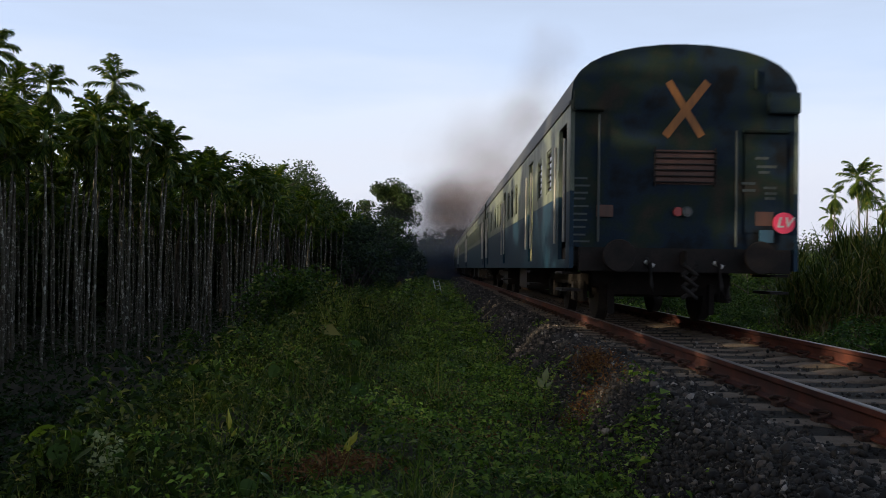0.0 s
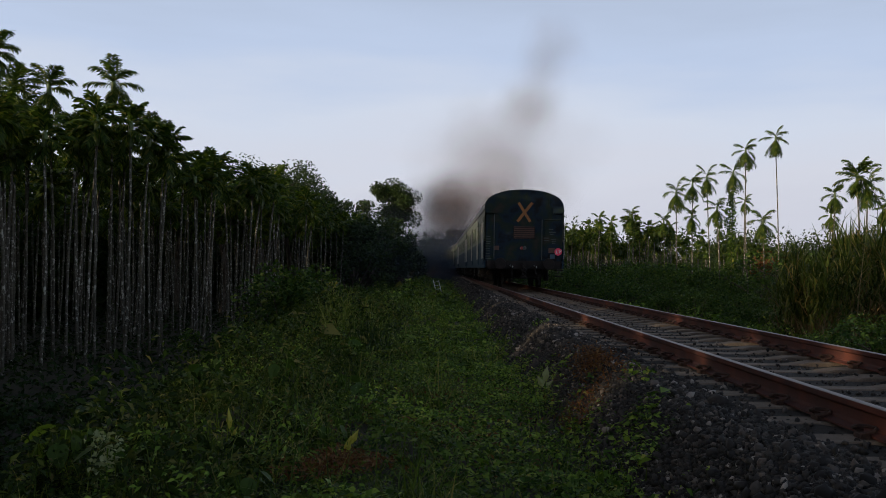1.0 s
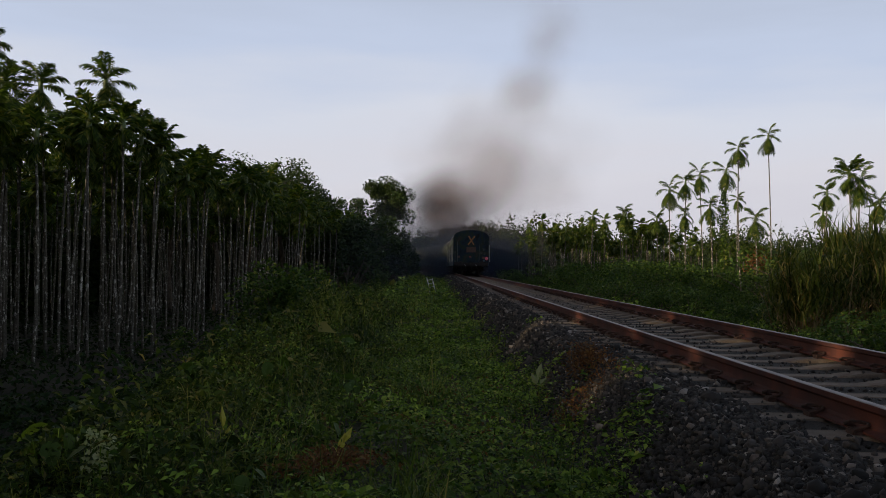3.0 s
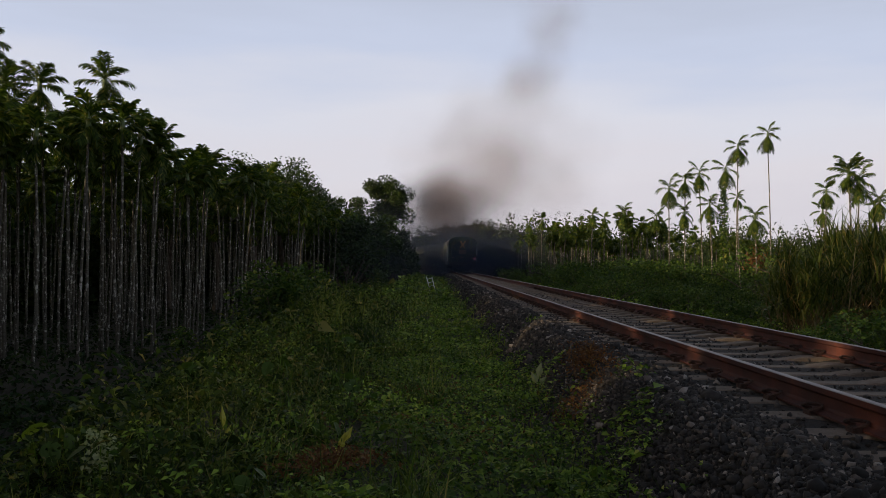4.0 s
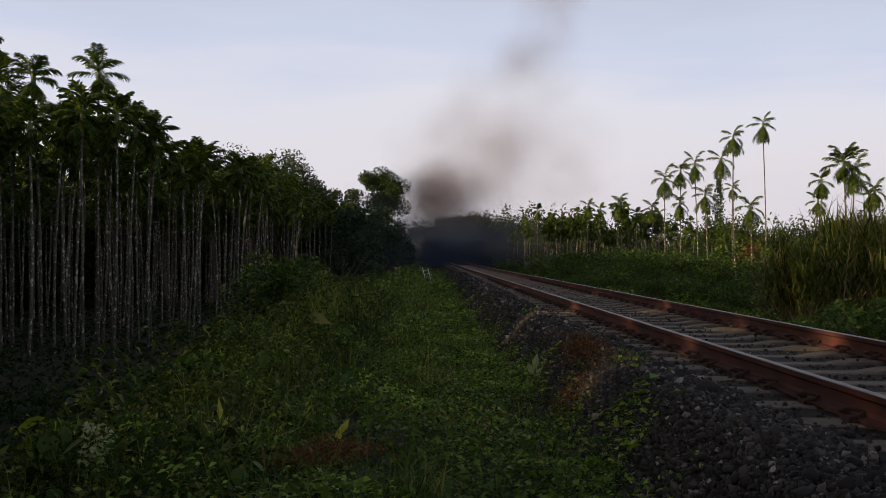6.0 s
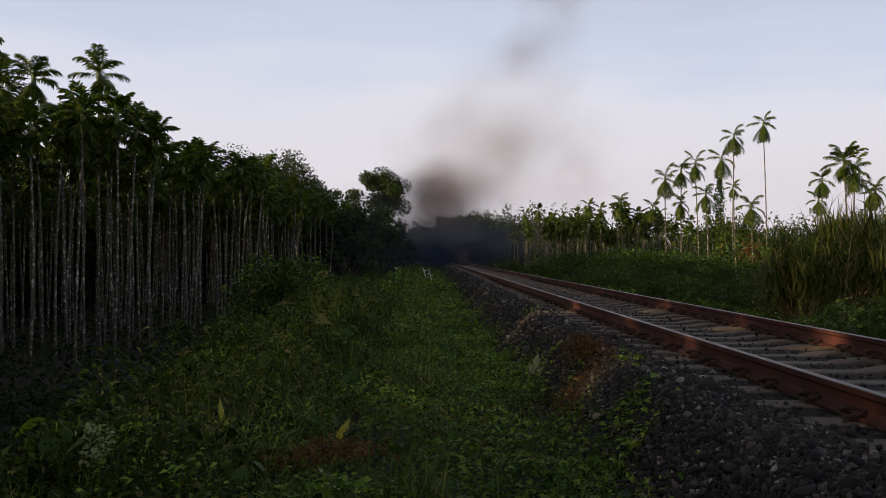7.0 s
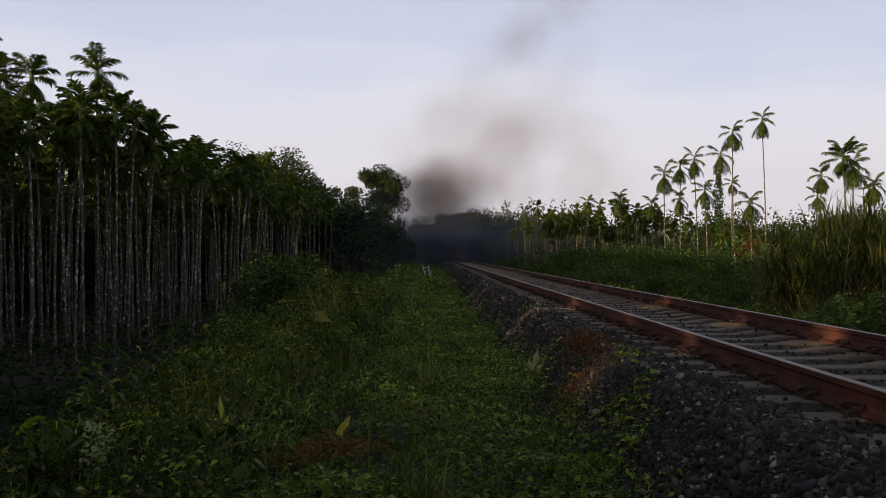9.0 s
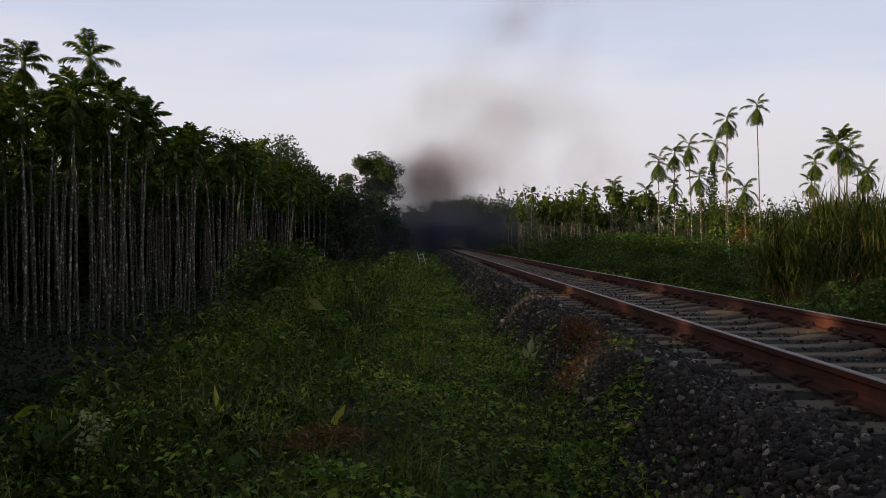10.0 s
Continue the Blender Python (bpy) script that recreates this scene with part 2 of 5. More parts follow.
# pale metal, base colour raised further to carry the handrails' sun glint
M_HANDRAIL = mottled("bright_glint_metal", [(0.3, (0.4, 0.4, 0.38)), (0.7, (0.7, 0.68, 0.63))], 3, 80, 0.35, 0.0005, 0.3)
M_LOUVRE = painted("louvre_brown", (0.10, 0.045, 0.03), 0.6, (0.04, 0.03, 0.025), 0.6)
M_ORANGE = painted("orange_paint", (0.3, 0.12, 0.022), 0.6, (0.12, 0.055, 0.02), 0.8, False)
M_WHITE = painted("white_lettering", (0.6, 0.6, 0.58), 0.6, (0.2, 0.2, 0.2), 0.5, False)
M_TEXT = painted("faded_lettering", (0.06, 0.075, 0.075), 0.7, (0.02, 0.025, 0.025), 0.8, False)
M_SIGNRED = painted("sign_red", (0.8, 0.05, 0.13), 0.4, (0.55, 0.035, 0.08), 0.3, False)
M_LAMPRED = painted("lamp_red", (0.3, 0.02, 0.02), 0.3, (0.1, 0.01, 0.01), 0.4, False)
M_PALEBLUE = painted("pale_blue_plate", (0.03, 0.085, 0.14), 0.5, (0.02, 0.04, 0.06), 0.6, False)
M_YELLOWDOOR = painted("door_pale_yellow", (0.5, 0.5, 0.27), 0.4, (0.2, 0.2, 0.12), 0.5)
M_POST = painted("white_post", (0.72, 0.72, 0.7), 0.6, (0.25, 0.24, 0.2), 0.4)


# near-black and opaque: in the windows it stands for the unlit interior
def dark_glass():
    m, nodes, links, b = material("opaque_dark_glass", 0.12)
    b.inputs["Base Color"].default_value = (0.012, 0.014, 0.016, 1)
    return m


M_GLASS = dark_glass()


def smoke_material(name, col, dense, grain):
    """Thin smoke: thickest along the middle of a puff, torn by noise, clear at its rim."""
    m, nodes, links, b = material(name, 1.0)
    b.inputs["Specular IOR Level"].default_value = 0.0
    b.inputs["Base Color"].default_value = (*col, 1)
    tc = nodes.new("ShaderNodeTexCoord")
    flat = nodes.new("ShaderNodeVectorMath")
    flat.operation = "MULTIPLY"
    flat.inputs[1].default_value = (1, 0, 1)
    links.new(tc.outputs["Object"], flat.inputs[0])
    ln = nodes.new("ShaderNodeVectorMath")
    ln.operation = "LENGTH"
    links.new(flat.outputs[0], ln.inputs[0])
    fall = nodes.new("ShaderNodeMapRange")
    fall.interpolation_type = "SMOOTHERSTEP"
    for k, v in (("From Min", 1.0), ("From Max", 0.0), ("To Min", 0.0), ("To Max", dense)):
        fall.inputs[k].default_value = v
    links.new(ln.outputs["Value"], fall.inputs["Value"])
    info = nodes.new("ShaderNodeObjectInfo")
    off = nodes.new("ShaderNodeVectorMath")
    off.operation = "MULTIPLY_ADD"
    off.inputs[1].default_value = (1, 1, 1)
    sc = nodes.new("ShaderNodeMath")
    sc.operation = "MULTIPLY"
    sc.inputs[1].default_value = 37.0
    links.new(info.outputs["Random"], sc.inputs[0])
    links.new(tc.outputs["Object"], off.inputs[0])
    links.new(sc.outputs[0], off.inputs[2])
    nz = nodes.new("ShaderNodeTexNoise")
    nz.inputs["Scale"].default_value, nz.inputs["Detail"].default_value = grain, 4
    links.new(off.outputs[0], nz.inputs["Vector"])
    torn = nodes.new("ShaderNodeMapRange")
    for k, v in (("From Min", 0.3), ("From Max", 0.68), ("To Min", 0.4), ("To Max", 1.0)):
        torn.inputs[k].default_value = v
    links.new(nz.outputs["Fac"], torn.inputs["Value"])
    mul = nodes.new("ShaderNodeMath")
    mul.operation = "MULTIPLY"
    links.new(fall.outputs[0], mul.inputs[0])
    links.new(torn.outputs[0], mul.inputs[1])
    links.new(mul.outputs[0], b.inputs["Alpha"])
    return m


M_SMOKE = smoke_material("dark_smoke", (0.1, 0.072, 0.064), 0.235, 1.3)
M_BROWN = smoke_material("brown_smoke", (0.17, 0.13, 0.118), 0.1, 1.5)
M_WISP = smoke_material("thin_smoke", (0.27, 0.21, 0.185), 0.058, 1.9)
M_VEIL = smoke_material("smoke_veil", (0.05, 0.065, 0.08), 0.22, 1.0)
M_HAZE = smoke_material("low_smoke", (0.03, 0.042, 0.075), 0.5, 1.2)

# ---- mesh helpers ----


def link_mesh(name, verts, faces, mat, smooth=False):
    me = bpy.data.meshes.new(name)
    me.from_pydata([tuple(v) for v in verts], [], [tuple(f) for f in faces])
    me.materials.append(mat)
    if smooth:
        me.polygons.foreach_set("use_smooth", [True] * len(me.polygons))
    me.update()
    return me


def fast_mesh(name, verts, quads, mat, smooth=False):
    """A mesh from arrays: verts (n, 3), quads (m, 4) or triangles (m, 3)."""
    verts, quads = np.asarray(verts, np.float32), np.asarray(quads, np.int32)
    me = bpy.data.meshes.new(name)
    k = quads.shape[1]
    me.vertices.add(len(verts))
    me.vertices.foreach_set("co", verts.ravel())
    me.loops.add(quads.size)
    me.loops.foreach_set("vertex_index", quads.ravel())
    me.polygons.add(len(quads))
    me.polygons.foreach_set("loop_start", np.arange(0, quads.size, k, dtype=np.int32))
    me.polygons.foreach_set("loop_total", np.full(len(quads), k, dtype=np.int32))
    if smooth:
        me.polygons.foreach_set("use_smooth", np.ones(len(quads), dtype=bool))
    me.materials.append(mat)
    me.update(calc_edges=True)
    me.validate()
    return me


def bm_mesh(name, bm, mat, smooth=False):
    me = bpy.data.meshes.new(name)
    bm.to_mesh(me)
    bm.free()
    me.materials.append(mat)
    if smooth:
        me.polygons.foreach_set("use_smooth", [True] * len(me.polygons))
    return me


def part(name, data, material_, parent, label="", m=None):
    """Links a bmesh or a mesh as one mesh object under a thing or a part."""
    if isinstance(data, bmesh.types.BMesh):
        data = bm_mesh(name, data, material_)
    ob = new(name, data)
    ob.parent = parent
    if m is not None:
        ob.matrix_basis = m
    if label:
        ob["label"] = label
    return ob


def add_box(bm, x0, x1, y0, y1, z0, z1, bevel=0.0):
    r = bmesh.ops.create_cube(bm, size=1.0, matrix=Matrix.LocRotScale(((x0 + x1) / 2, (y0 + y1) / 2, (z0 + z1) / 2), None, (x1 - x0, y1 - y0, z1 - z0)))
    if bevel:
        edges = list({e for v in r["verts"] for e in v.link_edges})
        bmesh.ops.bevel(bm, geom=edges, offset=bevel, segments=2, affect="EDGES")
    return bm


def box(x0, x1, y0, y1, z0, z1, bevel=0.0):
    return add_box(bmesh.new(), x0, x1, y0, y1, z0, z1, bevel)


def add_rod(bm, a, b, r0, r1=None, sides=10):
    a, b = Vector(a), Vector(b)
    d = b - a
    m = Matrix.Translation((a + b) / 2) @ d.to_track_quat("Z", "Y").to_matrix().to_4x4()
    bmesh.ops.create_cone(bm, cap_ends=True, segments=sides, radius1=r0, radius2=r0 if r1 is None else r1, depth=d.length, matrix=m)
    return bm


def rod(a, b, r0, r1=None, sides=10):
    return add_rod(bmesh.new(), a, b, r0, r1, sides)


def tube(points, radii, sides=8):
    """Vertices and quads of a tapered tube along points."""
    pts = [Vector(p) for p in points]
    vs, fs = [], []
    for i, p in enumerate(pts):
        d = (pts[min(i + 1, len(pts) - 1)] - pts[max(i - 1, 0)]).normalized()
        u = d.orthogonal().normalized() if abs(d.z) < 0.95 else Vector((1, 0, 0)).cross(d).normalized()
        w = d.cross(u)
        for k in range(sides):
            a = 2 * math.pi * k / sides
            vs.append(p + (u * math.cos(a) + w * math.sin(a)) * radii[i])
    for i in range(len(pts) - 1):
        for k in range(sides):
            j = (k + 1) % sides
            fs.append((i * sides + k, i * sides + j, (i + 1) * sides + j, (i + 1) * sides + k))
    return vs, fs


def unit_rows(v):
    return v / np.maximum(np.linalg.norm(v, axis=1, keepdims=True), 1e-9)


def leaf_cloud(name, centres, lengths, mat, rng, width=0.5, lie=0.5, fold=0.12, simple=False):
    """Small folded leaves of four triangles each, at the centres, in scattered directions. lie: 1 flat, 0 any way."""
    c = np.asarray(centres, float)
    n = len(c)
    length = np.broadcast_to(lengths, (n,))[:, None]
    a = rng.uniform(0, 2 * np.pi, n)
    dip = rng.normal(-0.15, 0.75 * (1.05 - lie), n)
    d = np.stack([np.cos(a) * np.cos(dip), np.sin(a) * np.cos(dip), np.sin(dip)], 1)
    up = unit_rows(np.stack([rng.normal(0, 1 - lie * 0.8, n), rng.normal(0, 1 - lie * 0.8, n), np.ones(n)], 1))
    s = unit_rows(np.cross(d, up))
    nn = np.cross(s, d)
    base, tip = c - d * length * 0.5, c + d * length * 0.5 - nn * length * fold
    mid = c + nn * length * 0.0
    l1 = c - d * length * 0.08 + s * length * width * 0.5 + nn * length * fold
    l2 = c - d * length * 0.08 - s * length * width * 0.5 + nn * length * fold
    if simple:
        v = np.stack([base, l1, tip, l2], 1).reshape(-1, 3)
        return fast_mesh(name, v, np.arange(n)[:, None] * 4 + np.array([0, 3, 2, 1]), mat)
    v = np.stack([base, l1, mid, l2, tip], 1).reshape(-1, 3)
    i = np.arange(n)[:, None] * 5
    f = np.concatenate([i + [0, 2, 1], i + [0, 3, 2], i + [1, 2, 4], i + [2, 3, 4]], 0)
    return fast_mesh(name, v, f, mat)


def blade_cloud(name, roots, lengths, widths, mat, rng, lean=0.5, droop=0.5, segs=3):
    """Bent, tapering grass blades."""
    r = np.asarray(roots, float)
    n = len(r)
    L, W = np.broadcast_to(lengths, (n,)), np.broadcast_to(widths, (n,))
    a = rng.uniform(0, 2 * np.pi, n)
    out = np.stack([np.cos(a), np.sin(a), np.zeros(n)], 1)
    side = np.stack([-np.sin(a), np.cos(a), np.zeros(n)], 1)
    tilt, bend = np.abs(rng.normal(lean, 0.25, n)), np.abs(rng.normal(droop, 0.35, n))
    p, rows = r.copy(), []
    for k in range(segs + 1):
        w = W * (1 - k / segs) ** 0.7 + 0.0006
        rows += [p - side * (w / 2)[:, None], p + side * (w / 2)[:, None]]
        ang = tilt + bend * (k + 0.5)
        p = p + (out * np.sin(ang)[:, None] + np.array([0, 0, 1.0]) * np.cos(ang)[:, None]) * (L / segs)[:, None]
    v = np.stack(rows, 1).reshape(-1, 3)
    i = np.arange(n)[:, None] * (2 * segs + 2)
    f = np.concatenate([i + [2 * k, 2 * k + 1, 2 * k + 3, 2 * k + 2] for k in range(segs)], 0)
    return fast_mesh(name, v, f, mat)


def stuff(name, me, label, category):
    return tagged(new(name, me), label, category, kind="stuff")


# ---- the ground ----
PROFILE_X = [-3000, -60, -9.0, -6.0, -4.4, -3.3, -2.5, -1.7, -0.5, 1.1, 1.9, 5.0, 5.9, 7.2, 9.5, 13.0, 60, 3000]
PROFILE_Z = [-2.4, -2.4, -2.4, -2.35, -2.15, -1.5, -0.92, -0.70, -0.76, -0.78, -0.42, -0.42, -0.80, -0.95, -1.3, -1.6, -1.7, -1.7]


def track_shift(y):
    """How far the track has bent to the left at y."""
    return 0.0 if y < CURVE_Y else (y - CURVE_Y) ** 2 / (2 * CURVE_R)


def ground_z(x, y):
    """Height of the ground, for arrays."""
    x, y = np.asarray(x, float), np.asarray(y, float)
    xs = x + np.where((y > CURVE_Y) & (y < 400), (y - CURVE_Y) ** 2 / (2 * CURVE_R), 0)
    z = np.interp(xs, PROFILE_X, PROFILE_Z)
    off = np.clip((np.abs(xs - TRACK_X) - 2.2) / 1.5, 0, 1)
    rough = 0.05 * np.sin(1.7 * x + 0.6 * y) + 0.04 * np.sin(2.9 * y - 1.1 * x + 1) + 0.035 * np.sin(4.3 * x + 3.1 * y) + 0.08 * np.sin(0.31 * y + 0.5 * x)
    return z + rough * off


def build_ground():
    xs = np.unique(np.concatenate([[-3000, -800, -300, -150, -90, -60], np.arange(-40, -9, 2.0), np.arange(-9, 12, 0.25), np.arange(12, 40, 2.0), [60, 90, 150, 300, 800, 3000]]))
    ys = np.unique(np.concatenate([[-600, -200, -80, -40, -20, -10], np.arange(-5, 30, 0.3), np.arange(30, 130, 1.5), np.arange(130, 420, 8.0), [500, 700, 1200, 2500, 4500]]))
    gx, gy = np.meshgrid(xs, ys)
    v = np.stack([gx, gy, ground_z(gx, gy)], 2).reshape(-1, 3)
    nx = len(xs)
    i = (np.arange(len(ys) - 1)[:, None] * nx + np.arange(nx - 1)[None, :]).reshape(-1, 1)
    q = i + np.array([0, 1, nx + 1, nx])
    tagged(new("ground", fast_mesh("ground", v, q, M_SOIL, True)), "dark earth embankment and flat land under weeds", "ground", kind="structure")


build_ground()


def track_point(s, dx=0.0, z=0.0):
    """Place and heading of the track s metres along it."""
    if s <= CURVE_Y:
        return Vector((TRACK_X + dx, s, z)), 0.0
    a = (s - CURVE_Y) / CURVE_R
    c = Vector((TRACK_X - CURVE_R, CURVE_Y, z))
    return c + Vector((math.cos(a), math.sin(a), 0)) * (CURVE_R + dx), a


def sweep(profile, mat, name, stations, side=0.0):
    """Sweeps a cross-section (x, z) along the track."""
    vs, fs = [], []
    k = len(profile)
    for s in stations:
        for x, z in profile:
            vs.append(track_point(s, side + x, z)[0])
    for i in range(len(stations) - 1):
        for j in range(k):
            n = (j + 1) % k
            fs.append((i * k + j, i * k + n, (i + 1) * k + n, (i + 1) * k + j))
    return link_mesh(name, vs, fs, mat)


STATIONS = [-12, -6, 0, 3, 6, 9, 12, 16, 20, 30, 40, 60, 80, 100] + [100 + 4 * i for i in range(1, 55)]


def build_track():
    track = tagged(new("railway_track"), "single broad gauge track with rusty rails on concrete sleepers", "railway track", kind="structure")
    web = [(-0.075, -0.172), (0.075, -0.172), (0.075, -0.158), (0.02, -0.145), (0.011, -0.12), (0.011, -0.055), (0.034, -0.038), (0.036, -0.003),
           (-0.036, -0.003), (-0.034, -0.038), (-0.011, -0.055), (-0.011, -0.12), (-0.02, -0.145), (-0.075, -0.158)]
    top = [(-0.03, -0.006), (0.03, -0.006), (0.029, -0.001), (0.02, 0.002), (-0.02, 0.002), (-0.029, -0.001)]
    for side in (-GAUGE / 2, GAUGE / 2):
        rail = part("rail", sweep(web, M_RUST, "rail", STATIONS, side), None, track, "rust-brown steel rail")
        part("running_surface", sweep(top, M_STEEL, "running_surface", STATIONS, side), None, rail, "polished steel rail top")
    # concrete sleeper: splayed ends, waisted middle
    bm = bmesh.new()
    xs = [(-1.375, 0.125, -0.02), (-1.34, 0.128, 0.0), (-0.6, 0.125, 0.0), (-0.35, 0.105, -0.035), (0.35, 0.105, -0.035), (0.6, 0.125, 0.0), (1.34, 0.128, 0.0), (1.375, 0.125, -0.02)]
    loops = []
    for x, w, dz in xs:
        loops.append([bm.verts.new((x, a * w, z)) for a, z in ((-1.12, -0.2), (-1.0, -0.012 + dz), (-0.9, dz), (0.9, dz), (1.0, -0.012 + dz), (1.12, -0.2))])
    for a, b in zip(loops, loops[1:]):
        for k in range(6):
            bm.faces.new((a[k], a[(k + 1) % 6], b[(k + 1) % 6], b[k]))
    bm.faces.new(loops[0])
    bm.faces.new(loops[-1][::-1])
    sleeper = bm_mesh("sleeper", bm, M_CONCRETE)
    # sprung rail clip: a bent round bar on a cast shoulder
    bm = box(-0.03, 0.03, -0.05, 0.05, -0.01, 0.03, 0.006)
    pts = [(-0.03, -0.045, 0.02), (0.05, -0.05, 0.045), (0.075, -0.02, 0.055), (0.05, 0.01, 0.06), (-0.02, 0.015, 0.065), (-0.04, 0.04, 0.05), (0.03, 0.055, 0.03)]
    for a, b in zip(pts, pts[1:]):
        add_rod(bm, a, b, 0.011, sides=6)
    clip = bm_mesh("rail_clip", bm, M_CLIP)
    rng = random.Random(3)
    for i in range(225):
        s = -10.1 + 0.6 * i
        p, a = track_point(s, 0, -0.178)
        m = Matrix.Translation(p + Vector((rng.uniform(-.02, .02), rng.uniform(-.025, .025), rng.uniform(-.006, .0)))) @ Matrix.Rotation(a + rng.uniform(-.012, .012), 4, "Z")
        ob = part("sleeper", sleeper, None, track, "", m)
        if 18 < i < 75:
            for side in (-1, 1):
                for io in (-1, 1):
                    part("rail_clip", clip, None, ob, "", Matrix.Translation((side * GAUGE / 2 + io * 0.105, 0, 0.006)) @ Matrix.Rotation(0 if io < 0 else math.pi, 4, "Z"))


build_track()

# ---- ballast ----
BED = [(-2.35, -0.82), (-1.8, -0.25), (-1.62, -0.19), (-1.0, -0.19), (-0.75, -0.225), (0.75, -0.225), (1.0, -0.19), (1.62, -0.19), (1.8, -0.25), (2.45, -0.86), (2.3, -1.2), (-2.2, -1.2)]


def bed_z(x):
    return np.interp(x - TRACK_X, [x for x, z in BED[:10]], [z for x, z in BED[:10]])


def build_ballast():
    bed = tagged(new("ballast_bed", sweep(BED, M_BALLAST, "ballast_bed", STATIONS)), "sloping bed of dark grey crushed stone under the track", "ballast", kind="structure")
    rng = np.random.default_rng(5)
    ico = bmesh.new()
    bmesh.ops.create_icosphere(ico, subdivisions=1, radius=1.0)
    iv = np.array([v.co[:] for v in ico.verts])
    itri = np.array([[v.index for v in f.verts] for f in ico.faces])
    ico.free()
    box_iv = np.sign(iv) * np.abs(iv) ** 0.6

    def shape(n):
        v = box_iv[None] * (1 + rng.normal(0, 0.27, (n, len(iv), 1))) * rng.uniform(0.42, 1.0, (n, 1, 3))
        a = rng.uniform(0, np.pi, (n, 3))
        out = v
        for ax, (p, q) in enumerate(((1, 2), (0, 2), (0, 1))):
            c, s = np.cos(a[:, ax])[:, None], np.sin(a[:, ax])[:, None]
            w = out.copy()
            w[..., p], w[..., q] = c * out[..., p] - s * out[..., q], s * out[..., p] + c * out[..., q]
            out = w
        return out

    def scatter(n, y0, y1, power, x0, x1, size):
        u = rng.uniform(0, 1, n)
        y = y0 + (y1 - y0) * u ** power
        x = rng.uniform(x0, x1, n)
        r = rng.lognormal(math.log(size), 0.33, n)
        return x, y, r

    # stones that can be told apart, beside the nearest rail
    moulds = [link_mesh("ballast_stone", shape(1)[0], itri, M_STONE) for _ in range(12)]
    x, y, r = scatter(300, 4.2, 8.5, 1.0, 1.3, 2.25, 0.019)
    z = bed_z(x)
    for i in range(300):
        k = float(r[i])
        part("stone", moulds[i % 12], None, bed, "", Matrix.LocRotScale((x[i], y[i], z[i] + k * 0.55), Euler(rng.uniform(0, 6, 3)), (k, k, k)))
    groups = [(21000, 3.2, 12, 1.25, 1.1, 2.2, 0.0145), (2200, 3.2, 12, 1.2, 1.15, 2.2, 0.022), (9000, 10, 34, 1.5, 1.1, 2.15, 0.02), (5000, 4, 30, 1.3, 2.15, 4.85, 0.015), (2400, 34, 90, 1.2, 1.15, 2.2, 0.036), (1000, 8, 40, 1.2, 4.85, 5.9, 0.03), (700, 3.4, 14, 1.0, 0.85, 1.2, 0.019), (2600, -8, 3.4, 1.0, 1.2, 2.2, 0.03), (1500, -8, 4, 1.0, 2.3, 4.7, 0.03)]
    vs, fs, base = [], [], 0
    for g in groups:
        x, y, r = scatter(*g)
        z = np.maximum(bed_z(x), ground_z(x, y))
        # keep the tops of the sleepers nearly clear
        on = (np.abs(x - TRACK_X) < 0.8) & (np.abs((y - 1.9 + 0.3) % 0.6 - 0.3) < 0.14)
        keep = ~on | (rng.uniform(0, 1, len(x)) < 0.12)
        keep &= np.abs(np.abs(x - TRACK_X) - GAUGE / 2) > 0.1
        x, y, r, z, on = x[keep], y[keep], r[keep], z[keep], on[keep]
        z = np.where(on, -0.178, z)
        v = shape(len(x)) * r[:, None, None] + np.stack([x, y, z + r * 0.45], 1)[:, None, :]
        vs.append(v.reshape(-1, 3))
        fs.append((itri[None] + (np.arange(len(x)) * 12)[:, None, None]).reshape(-1, 3) + base)
        base += len(x) * 12
    ob = new("loose_stones", fast_mesh("loose_stones", np.concatenate(vs), np.concatenate(fs), M_STONE))
    ob.parent = bed
    ob["kind"] = "stuff"


build_ballast()

# ---- palms ----


